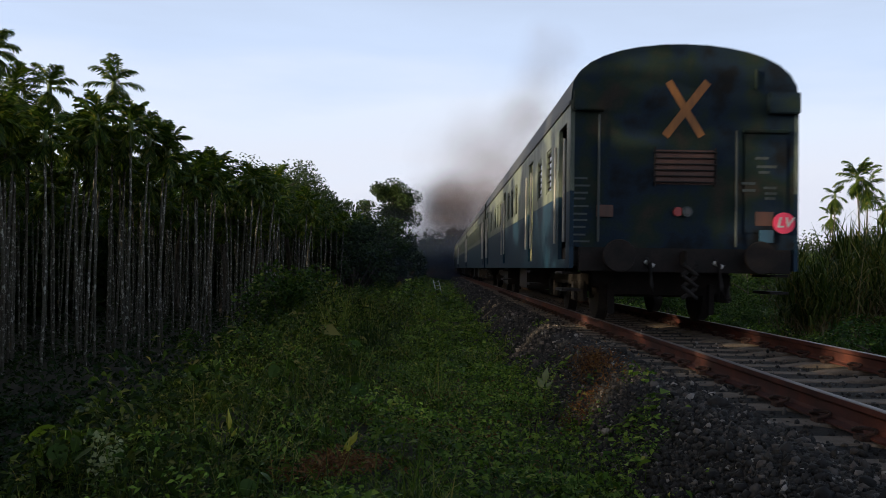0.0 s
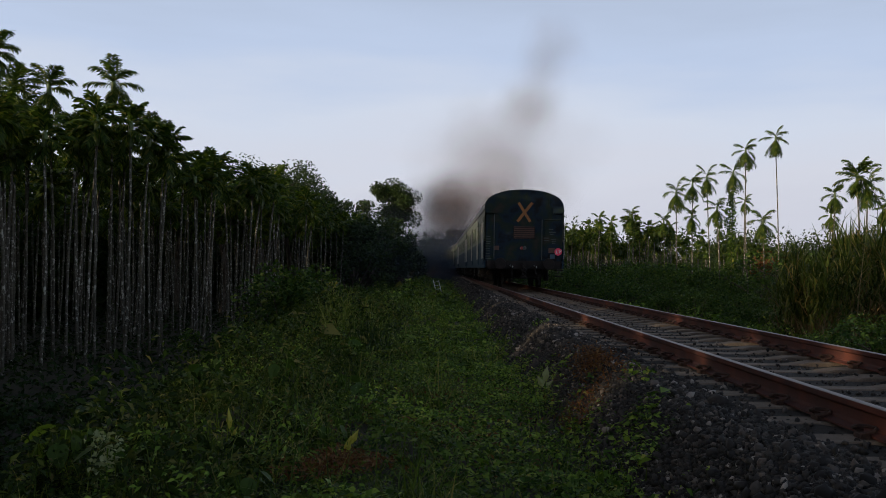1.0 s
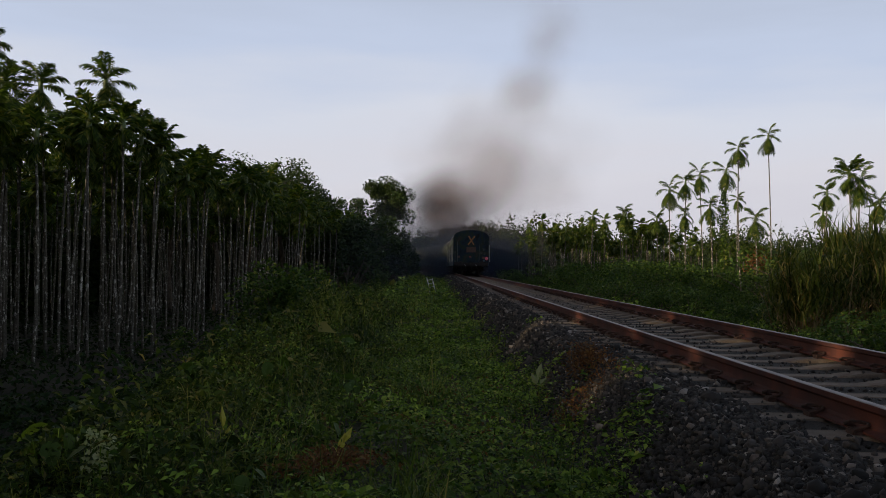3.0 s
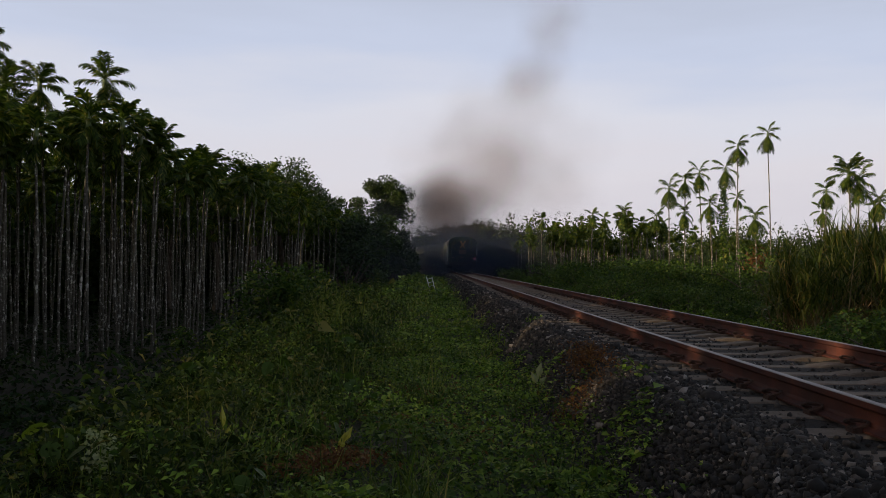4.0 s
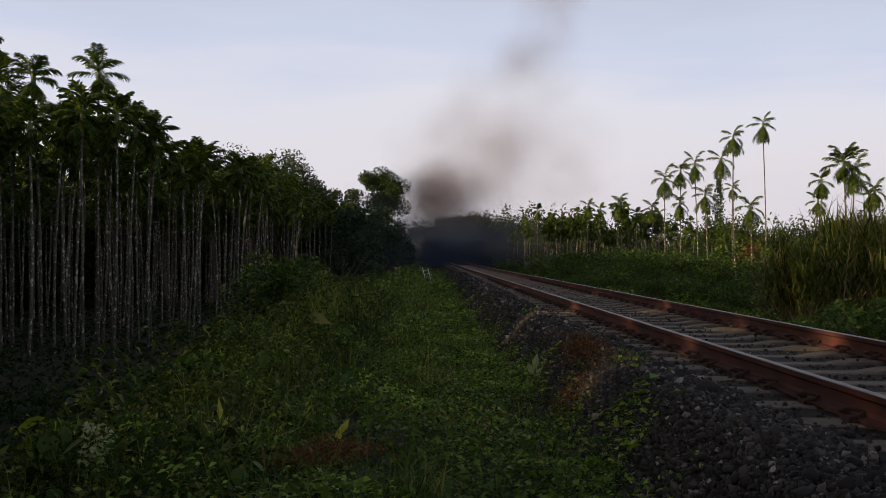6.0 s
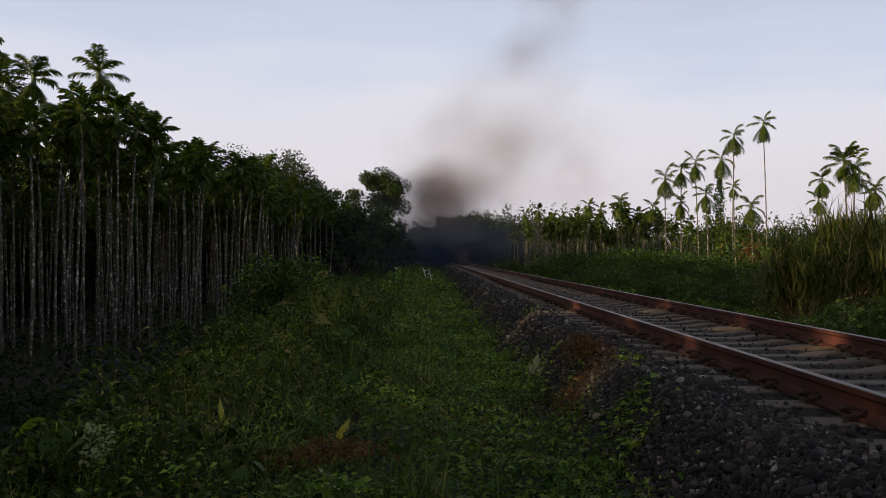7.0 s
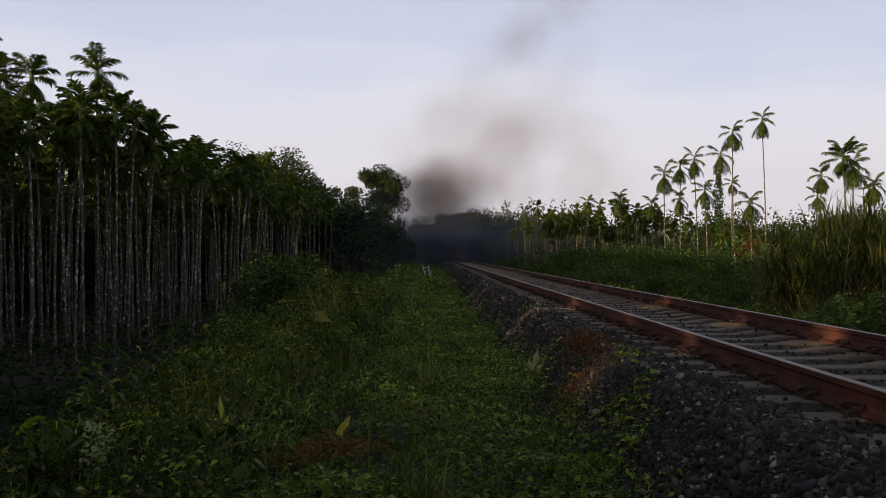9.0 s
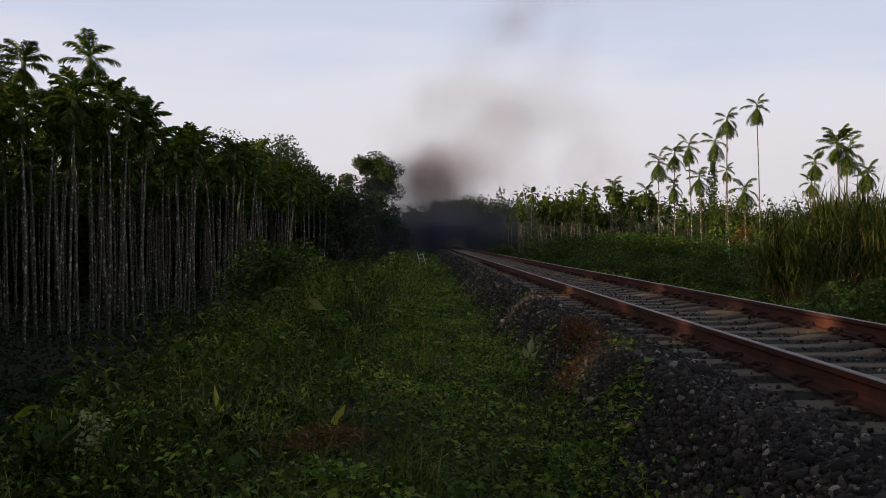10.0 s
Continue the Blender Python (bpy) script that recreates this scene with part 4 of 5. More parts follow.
    sx, sy = -2.2 + rng.normal(0, 0.32, m), 4.5 + 30 * rng.uniform(0, 1, m) ** 1.3
    tall = rng.uniform(0.25, 0.75, m)
    k = rng.integers(0, m, m * 18)
    f = rng.uniform(0.1, 1, m * 18)
    x, y = sx[k] + rng.normal(0, 0.06, m * 18) + 0.12 * f * np.sin(k), sy[k] + rng.normal(0, 0.06, m * 18)
    c = np.stack([x, y, ground_z(x, y) + hummock(x, y) * 0.6 + tall[k] * f], 1)
    stuff("weed_stalks", leaf_cloud("weed_stalks", c, rng.uniform(0.035, 0.085, m * 18) * (1 + sy[k] / 40), M_OLIVE, rng, 0.4, 0.4), "leafy stalks standing along the bench edge", "weeds")
    # plants that creep over the stones
    x, y = spread(rng, 5200, 0.9, 2.1, 4, 22, 1.2)
    keep = (clumpy(x * 1.5, y, 1.1) > 0.58 + 0.25 * (x - 1.0)) & (x < 1.95)
    x, y = x[keep], y[keep]
    c = np.stack([x, y, np.maximum(bed_z(x), ground_z(x, y)) + rng.uniform(0.02, 0.1, len(x))], 1)
    stuff("creeping_weeds", leaf_cloud("creeping_weeds", c, rng.uniform(0.03, 0.07, len(x)), M_WEED, rng, 0.65, 0.5), "weeds creeping over the edge of the ballast", "weeds")
    # withered brown patch on the ballast's edge, and a reddish one in the grass
    for cx_, cy_, rx, ry, n, zz in [(1.66, 8.9, 0.1, 0.5, 1100, 0.06), (1.35, 7.7, 0.1, 0.25, 300, 0.1), (-0.6, 5.1, 0.16, 0.14, 700, 0.2), (0.1, 9.0, 0.8, 1.0, 420, 0.14), (0.0, 6.6, 0.5, 0.5, 260, 0.16)]:
        x, y = cx_ + rng.normal(0, rx, n), cy_ + rng.normal(0, ry, n)
        c = np.stack([x, y, np.maximum(bed_z(x), ground_z(x, y)) + zz + rng.uniform(0, 0.08, n)], 1)
        stuff("withered_plants", leaf_cloud("withered_plants", c, rng.uniform(0.025, 0.06, n), M_DRY, rng, 0.35, 0.4), "patch of withered reddish-brown plants", "weeds")
    # plantation floor: low undergrowth, its shade put into the leaf colour
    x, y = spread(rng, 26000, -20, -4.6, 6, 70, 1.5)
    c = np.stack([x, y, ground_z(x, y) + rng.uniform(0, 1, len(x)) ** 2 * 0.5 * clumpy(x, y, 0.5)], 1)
    stuff("undergrowth", leaf_cloud("undergrowth", c, rng.uniform(0.1, 0.26, len(x)), M_SHADE, rng, 0.5, 0.4), "sparse low undergrowth on the plantation floor, leaves coloured dark for its shade", "undergrowth")
    # closer growth at the plantation's edge, in the same shade-dark leaf colour
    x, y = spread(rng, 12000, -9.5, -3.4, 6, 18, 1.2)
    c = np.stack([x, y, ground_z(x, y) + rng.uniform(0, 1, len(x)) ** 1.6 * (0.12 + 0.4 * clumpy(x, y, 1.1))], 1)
    stuff("undergrowth", leaf_cloud("undergrowth", c, rng.uniform(0.07, 0.17, len(x)), M_SHADE, rng, 0.5, 0.35), "low undergrowth at the plantation's edge, shade put into its dark leaf colour", "undergrowth")
    # leafy growth at the foot of the slope, leaf colour darkened for shade
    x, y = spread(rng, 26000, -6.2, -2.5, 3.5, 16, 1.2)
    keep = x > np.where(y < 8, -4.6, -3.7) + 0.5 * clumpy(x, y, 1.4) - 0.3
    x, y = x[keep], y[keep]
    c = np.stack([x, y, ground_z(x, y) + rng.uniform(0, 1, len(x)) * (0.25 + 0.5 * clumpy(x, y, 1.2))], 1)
    stuff("slope_weeds", leaf_cloud("slope_weeds", c, rng.uniform(0.05, 0.14, len(x)), M_SHADE, rng, 0.55, 0.35), "leafy weeds on the embankment slope, darkened in colour for shade", "weeds")


build_bench()


def bush(seed, rx, ry, h, leaves, leaf, mat=None):
    """A shrub: several stems and overlapping leafy lobes."""
    nrng = np.random.default_rng(seed)
    rng = random.Random(seed)
    cs, tv, tf = [], [], []
    lobes = 14
    for k in range(lobes):
        c = np.array([rng.gauss(0, 0.42) * rx, rng.gauss(0, 0.42) * ry, h * rng.uniform(0.25, 0.8)])
        v, f = tube([(0, 0, -0.1), tuple(c * 0.5 + np.array([0, 0, 0.1])), tuple(c)], [0.035, 0.022, 0.01], 5)
        tf += [tuple(i + len(tv) for i in q) for q in f]
        tv += v
        n = leaves // lobes
        cs.append(c + unit_rows(nrng.normal(0, 1, (n, 3))) * nrng.uniform(0.2, 1, (n, 1)) ** 0.5 * np.array([rx, ry, h * 0.75]) * rng.uniform(0.3, 0.5))
    c = np.concatenate(cs)
    c[:, 2] = np.maximum(c[:, 2], 0.03)
    return link_mesh("stem", tv, tf, M_BARK, True), leaf_cloud("foliage", c, nrng.uniform(0.6, 1.4, len(c)) * leaf, mat or M_BUSH, nrng, 0.6, 0.4, simple=True)


def put_bush(meshes, x, y, label, group="", k=1.0, turn=0.0):
    ob = tagged(new("shrub"), label, "shrub", group)
    ob.matrix_basis = Matrix.LocRotScale((x, y, float(ground_z(x, y))), Euler((0, 0, turn)), (k, k, k))
    part("stem", meshes[0], None, ob)
    part("foliage", meshes[1], None, ob)


def build_bushes():
    rng = random.Random(77)
    put_bush(bush(1, 1.5, 1.6, 2.3, 6500, 0.115, M_BROAD), -4.9, 27, "rounded dark green shrub on the embankment slope", k=1.3)
    put_bush(bush(2, 1.1, 1.3, 1.5, 4200, 0.11, M_BROAD), -5.6, 24.6, "low dark green shrub on the embankment slope")
    kinds = [bush(10 + i, 1.3, 1.5, 1.5, 1900, 0.115) for i in range(4)]
    for i in range(44):
        y = 14 + 76 * rng.random() ** 1.3
        x = rng.uniform(7.6, 12.5 + y * 0.05)
        put_bush(kinds[i % 4], x, y, "leafy green shrub beside the track", "scrub along the track", rng.uniform(0.6, 1.2) * (0.65 if x < 8.6 else 1), i)
    fine = [bush(60 + i, 1.3, 1.5, 1.5, 3000, 0.06) for i in range(3)]
    for i in range(22):
        y = rng.uniform(38, 100)
        x = rng.uniform(13, 30)
        put_bush(fine[i % 3], x, y, "sunlit leafy shrub among the palms", "scrub along the track", rng.uniform(1.2, 2.0), i)
    dense = [bush(80 + i, 1.7, 1.7, 1.4, 2600, 0.11) for i in range(3)]
    for i in range(56):
        y = 34 + 62 * rng.random() ** 1.2
        x = rng.uniform(0.16, 0.46) * y + rng.uniform(3, 7)
        put_bush(dense[i % 3], x, y, "broad dark green shrub under the palms", "scrub along the track", rng.uniform(0.55, 0.95) * (0.7 + y / 120), i)
    for i in range(36):
        y = rng.uniform(60, 84)
        put_bush(dense[i % 3], rng.uniform(0.14, 0.3) * y + 2, y, "broad dark green shrub under the palms", "scrub along the track", rng.uniform(1.3, 2.1), i)
    for x, y, k in [(22.5, 44, 2.3), (24.6, 46, 2.7), (27.5, 48, 2.9), (26.0, 52, 2.8), (20.6, 40, 2.0)]:
        put_bush(dense[0], x, y, "tall leafy thicket bush overgrown with creepers", "scrub along the track", k, x)
    for i in range(16):
        y = rng.uniform(36, 100)
        put_bush(kinds[i % 4], -4.4 - rng.uniform(0, 2.2), y, "dark shrub at the foot of the trees", "scrub under the trees", rng.uniform(0.7, 1.3), i)
    nrng = np.random.default_rng(12)
    # low weeds on the far shoulder
    for n, y0, y1, leaf in [(22000, 9, 34, 0.085), (18000, 30, 105, 0.19)]:
        x, y = spread(nrng, n, 0, 1, y0, y1, 1.3)
        x = 5.6 + x * (5 + 0.3 * y)
        c = np.stack([x, y, ground_z(x, y) + nrng.uniform(0, 1, n) * (0.12 + 0.55 * clumpy(x, y, 0.8) * np.clip((x - 5.6) / 2, 0.15, 1))], 1)
        stuff("shoulder_weeds", leaf_cloud("shoulder_weeds", c, leaf * nrng.uniform(0.6, 1.5, n), M_WEED, nrng, 0.55, 0.4), "green weeds on the far shoulder of the track", "weeds")
    # tall reed thicket: clumps of upright stalks, long leaves arching from them
    cy = nrng.uniform(20, 31, 100)
    cx = 0.405 * cy + 0.3 + 7.5 * nrng.uniform(0, 1, 100)
    k = nrng.integers(0, 100, 1500)
    x, y = cx[k] + nrng.normal(0, 0.17, 1500), cy[k] + nrng.normal(0, 0.17, 1500)
    tall = nrng.uniform(0.7, 1.1, 1500) * (1.9 + 2.3 * clumpy(cx[k], cy[k], 1.7)) * np.clip(0.55 + 0.22 * (x - 0.405 * y), 0.6, 1.05)
    tall = np.minimum(tall, 3.3)
    stuff("reed_stalks", blade_cloud("reed_stalks", np.stack([x, y, ground_z(x, y)], 1), tall, nrng.uniform(0.035, 0.06, 1500), M_STALK, nrng, 0.06, 0.04, 4), "upright brown stalks of a tall reed thicket", "reeds")
    k = nrng.integers(0, 1500, 17000)
    z = ground_z(x[k], y[k]) + tall[k] * nrng.uniform(0.5, 1.0, 17000)
    stuff("reed_leaves", blade_cloud("reed_leaves", np.stack([x[k] + nrng.normal(0, 0.07, 17000), y[k] + nrng.normal(0, 0.07, 17000), z], 1), nrng.uniform(0.5, 1.25, 17000), nrng.uniform(0.03, 0.06, 17000), M_REED, nrng, 0.3, 0.42, 4), "long arching leaves of the tall reed grass", "reeds")
    # creeper on one palm's stem, and a withered frond caught in the growth
    m = 1500
    a, h = nrng.uniform(0, 6.28, m), nrng.uniform(-1.4, 6.6, m)
    r = nrng.uniform(0.1, 0.5, m) * (0.7 + 0.3 * np.sin(h * 1.7))
    stuff("stem_creeper", leaf_cloud("stem_creeper", np.stack([21.06 + r * np.cos(a), 60 + r * np.sin(a), h], 1), nrng.uniform(0.12, 0.26, m), M_BROAD, nrng, 0.7, 0.4), "leafy creeper climbing a palm stem", "creeper")
    m = 260
    c = np.stack([19.9 + nrng.normal(0, 0.35, m), 51 + nrng.normal(0, 0.3, m), 1.2 + nrng.normal(0, 0.35, m)], 1)
    stuff("withered_fronds", leaf_cloud("withered_fronds", c, nrng.uniform(0.2, 0.4, m), M_DRY, nrng, 0.25, 0.1), "withered orange-brown fronds hanging among the palms", "palm frond")
    # thicket that closes the land beyond the palms
    cs, sz = [], []
    for i in range(210):
        u = nrng.uniform(0, 0.64)
        h, r, k = nrng.uniform(3.8, 6.2), nrng.uniform(1.2, 2.2), 520
        p = unit_rows(nrng.normal(0, 1, (k, 3))) * (nrng.uniform(0.3, 1, (k, 1)) ** 0.5) * np.array([r, r, h * 0.5])
        cs.append(p + np.array([11 + 75 * u + nrng.normal(0, 3), 146 - 80 * u + nrng.normal(0, 3), -1.8 + h * 0.5]))
        sz.append(nrng.uniform(0.2, 0.36, k))
    c = np.concatenate(cs)
    stuff("far_thicket", leaf_cloud("far_thicket", c, np.concatenate(sz), M_TREE, nrng, 0.6, 0.25, simple=True), "low green thicket behind the distant palms", "thicket")


build_bushes()


def build_small_plants():
    rng = np.random.default_rng(41)

    def sprig(name, x, y, label, leaves, mat, h):
        z = max(float(ground_z(x, y)), float(bed_z(x)) if x > 1.17 else -9)
        ob = tagged(new(name), label, "plant")
        ob.matrix_basis = Matrix.Translation((x, y, z))
        lift = 0.75 * float(hummock(np.array(x), np.array(y)))
        part("stem", rod((0, 0, -0.03), (0.02, 0, lift + h), 0.006, 0.003, 6), M_WEED, ob)
        for (dx, dz, L, w, a) in leaves:
            v = np.array([[0, 0, 0], [-w * .5, 0.02, L * .45], [0, -0.015, L * .5], [w * .5, 0.02, L * .45], [0, 0.04, L]])
            me = link_mesh("leaf", v, [(0, 2, 1), (0, 3, 2), (1, 2, 4), (2, 3, 4)], mat)
            part("leaf", me, None, ob, "", Matrix.Translation((dx, 0, lift + dz)) @ Matrix.Rotation(a, 4, "Y"))

    sprig("yellow_plant", -1.39, 5.65, "small plant with one upright yellow leaf", [(0, .12, .17, .045, -.15), (0, .08, .09, .028, .5)], M_YELLOW, 0.19)
    sprig("yellow_plant", -0.6, 5.5, "small plant with pale yellow leaves beside withered stalks", [(0, .1, .14, .048, .25), (0.03, .17, .12, .045, .5), (0, .07, .09, .04, -.5)], M_YELLOW, 0.2)
    sprig("light_green_plant", 1.22, 9.5, "bright green seedling at the edge of the ballast", [(0, .1, .2, .09, .2), (0, .04, .16, .08, -.5), (0, .03, .14, .07, .8)], M_PALE, 0.14)
    # plants with a few large heart-shaped leaves
    outline = [(0, 0), (0.3, 0.1), (0.46, 0.34), (0.36, 0.66), (0.14, 0.92), (0, 1.0), (-0.14, 0.92), (-0.36, 0.66), (-0.46, 0.34), (-0.3, 0.1)]
    vs = [(x * 0.9, y, 0.12 * abs(x) - 0.18 * y * y) for x, y in outline] + [(0, 0.45, -0.03)]
    heart = link_mesh("leaf", vs, [(i, (i + 1) % 10, 10) for i in range(10)], M_BROAD)
    prng = random.Random(6)
    low = [(-0.33 * y - 0.3 - prng.uniform(0, 0.14 * y), y, 7, prng.uniform(0.12, 0.22)) for y in [4.8 + 0.26 * k for k in range(22)]]
    for x, y, n, size in [(-1.0, 9.2, 6, 0.2), (-0.85, 8.6, 5, 0.22), (-0.8, 6.3, 5, 0.13), (-0.1, 4.9, 6, 0.1), (0.08, 4.95, 5, 0.11), (-1.05, 4.7, 5, 0.12), (-1.5, 8.0, 5, 0.16), (-2.0, 7.2, 5, 0.15), (-1.3, 11.5, 8, 0.27),
                          (-4.5, 9.5, 7, 0.24), (-4.1, 8.6, 6, 0.22), (-3.5, 7.0, 6, 0.2), (-3.0, 6.0, 6, 0.18), (-3.9, 7.6, 6, 0.22), (-2.7, 5.2, 5, 0.15), (0.75, 6.4, 4, 0.08), (1.15, 5.6, 4, 0.08), (0.4, 7.6, 4, 0.09)] + low:
        ob = tagged(new("broadleaf_plant"), "low plant with a few large heart-shaped green leaves", "plant", "large-leaved plants")
        ob.matrix_basis = Matrix.Translation((x, y, float(ground_z(x, y))))
        lift = float(hummock(np.array(x), np.array(y))) * 0.8 if x > -2.7 else 0.25
        for i in range(n):
            a = i * 2.4 + prng.uniform(-.4, .4)
            tip = Vector((math.cos(a) * size * 0.6, math.sin(a) * size * 0.6, lift + size * prng.uniform(0.5, 1.1)))
            part("stalk", rod((0, 0, -0.03), tip, 0.006, 0.004, 5), M_WEED, ob)
            k = size * prng.uniform(0.75, 1.15)
            part("leaf", heart, None, ob, "", Matrix.LocRotScale(tip, Euler((radians(prng.uniform(-70, -20)), radians(prng.uniform(-25, 25)), a - math.pi / 2)), (k, k, k)))
    # spike of pale buds in the dark grass
    ob = tagged(new("flowering_weed"), "weed with a spike of pale green buds", "plant")
    ob.matrix_basis = Matrix.Translation((-1.84, 4.7, float(ground_z(-1.84, 4.7))))
    part("stem", rod((0, 0, -0.03), (0, 0, 0.48), 0.007, 0.004, 6), M_WEED, ob)
    c = rng.normal(0, 1, (150, 3)) * np.array([0.05, 0.04, 0.08]) + np.array([0, 0, 0.44])
    part("flower_spike", leaf_cloud("flower_spike", c, 0.035, M_PALE, rng, 0.7, 0.2), None, ob)["kind"] = "stuff"
    # white leaning marker frame beside the line
    ob = tagged(new("marker_frame"), "small leaning white-painted marker frame in the grass", "marker")
    ob.matrix_basis = pose(0.05, 45, float(ground_z(0.05, 45)), 0, -14, 8)
    part("post", rod((-0.14, 0, -0.1), (-0.14, 0, 0.85), 0.022), M_POST, ob)
    part("post", rod((0.14, 0, -0.1), (0.14, 0, 0.75), 0.022), M_POST, ob)
    for z in (0.3, 0.5, 0.7):
        part("rung", rod((-0.14, 0, z), (0.14, 0, z), 0.014), M_POST, ob)
    # hanging dry frond at the plantation's edge
    frng = random.Random(5)
    v, f = frond_arrays(frng, 1.6, (0, 0, 0.7), 0.4, radians(35), radians(120), 14, 0.5, 0.08)
    ob = tagged(new("fallen_frond"), "drooping palm frond over the dark plantation floor", "palm frond")
    part("leaflets", link_mesh("leaflets", v, f, M_FROND), None, ob)["kind"] = "stuff"
    ob.matrix_basis = Matrix.Translation((-8.7, 21, float(ground_z(-8.7, 21)) - 0.05))


build_small_plants()

# ---- the train ----
COACH_L, COACH_GAP = 21.4, 0.9
HALF, FLOOR_Z, EAVES, ROOF_TOP = 1.625, 0.82, 3.22, 4.04
BELT = 1.92


def side_panels(openings, z0, z1, y0, y1, x):
    """A side wall 6 cm thick with openings (y, y, z, z) cut through it."""
    bm = bmesh.new()
    x0, x1 = sorted((x, x - math.copysign(0.06, x)))
    cuts = sorted({y0, y1, *[a for o in openings for a in o[:2]]})
    for a, b in zip(cuts, cuts[1:]):
        o = [q for q in openings if q[0] <= a and q[1] >= b]
        if not o:
            add_box(bm, x0, x1, a, b, z0, z1)
        else:
            lo, hi = max(z0, o[0][2]), min(z1, o[0][3])
            if lo > z0:
                add_box(bm, x0, x1, a, b, z0, lo)
            if hi < z1:
                add_box(bm, x0, x1, a, b, hi, z1)
    bmesh.ops.remove_doubles(bm, verts=bm.verts, dist=0.0005)
    return bm


def roof_curve(n=16):
    return [(HALF * math.cos(math.pi * i / n) if 0 < i < n else HALF * (1 - 2 * i / n), EAVES + (ROOF_TOP - EAVES) * math.sin(math.pi * i / n) ** 0.72) for i in range(n + 1)]


WINDOWS_GUARD = [2.0, 3.3, 8.0, 9.1, 10.2, 13.2, 14.3, 15.4, 17.6]
WINDOWS_SEATS = [1.9 + 1.05 * i for i in range(17)]
DOORS_GUARD, DOORS_SEATS = [0.35, 4.7, 11.5, 19.6], [0.35, 20.2]


def coach_parts(guard):
    """Meshes of one coach; y = 0 is its rear end, z = 0 the rail top."""
    items = []
    wins = WINDOWS_GUARD if guard else WINDOWS_SEATS
    doors = DOORS_GUARD if guard else DOORS_SEATS
    win_o = [(y, y + 0.62, 2.08, 2.82) for y in wins]
    door_o = [(y, y + 0.78, 0.95, 2.95) for y in doors]
    for s in (-1, 1):
        items.append(("lower_side", side_panels(door_o, FLOOR_Z, BELT, 0.0, COACH_L, s * HALF), M_BLUE, "dark blue painted lower side"))
        items.append(("upper_side", side_panels(door_o + win_o, BELT, EAVES, 0.0, COACH_L, s * HALF), M_CREAM, "pale grimy upper side"))
        bm = box(min(s * 1.63, s * 1.645), max(s * 1.63, s * 1.645), 0.02, COACH_L - 0.02, EAVES - 0.06, EAVES - 0.01)
        items.append(("rain_gutter", bm, M_ROOF, ""))
    prof = roof_curve()
    vs, fs = [], []
    for k, y in enumerate((0.02, 0.1, COACH_L - 0.1, COACH_L - 0.02)):
        vs += [(x, y, z) for x, z in prof]
    w = len(prof)
    for k in range(3):
        fs += [(k * w + i, k * w + i + 1, (k + 1) * w + i + 1, (k + 1) * w + i) for i in range(w - 1)]
    items.append(("roof", link_mesh("roof", vs, fs, M_ROOF, True), None, "dull grey arched roof"))
    for y in (0.0, COACH_L - 0.05):
        ring = [(-HALF, FLOOR_Z + 0.3)] + [(x, z) for x, z in prof[::-1]] + [(HALF, FLOOR_Z + 0.3)]
        bm = bmesh.new()
        a = [bm.verts.new((x, y, z)) for x, z in ring]
        b = [bm.verts.new((x, y + 0.05, z)) for x, z in ring]
        bm.faces.new(a)
        bm.faces.new(b[::-1])
        for i in range(len(a)):
            j = (i + 1) % len(a)
            bm.faces.new((a[j], a[i], b[i], b[j]))
        items.append(("end_wall", bm, M_END, "dark grimy blue-green end wall"))
    items.append(("floor_frame", box(-HALF + .07, HALF - .07, 0.06, COACH_L - 0.06, FLOOR_Z + 0.05, FLOOR_Z + 0.3), M_UNDER, "dark underframe"))
    # dark wall added down the middle, so the inside reads as unlit
    items.append(("interior_light_block", box(-0.05, 0.05, 0.1, COACH_L - 0.1, FLOOR_Z + 0.31, EAVES - 0.02), M_UNDER, ""))
    return items, wins, doors


def window_mesh():
    bm = bmesh.new()
    for a in ((0, .62, 0, .045), (0, .62, .695, .74), (0, .045, .045, .695), (.575, .62, .045, .695)):
        add_box(bm, -0.02, 0.03, a[0], a[1], a[2], a[3], 0.006)
    return bm_mesh("window", bm, M_CREAM)


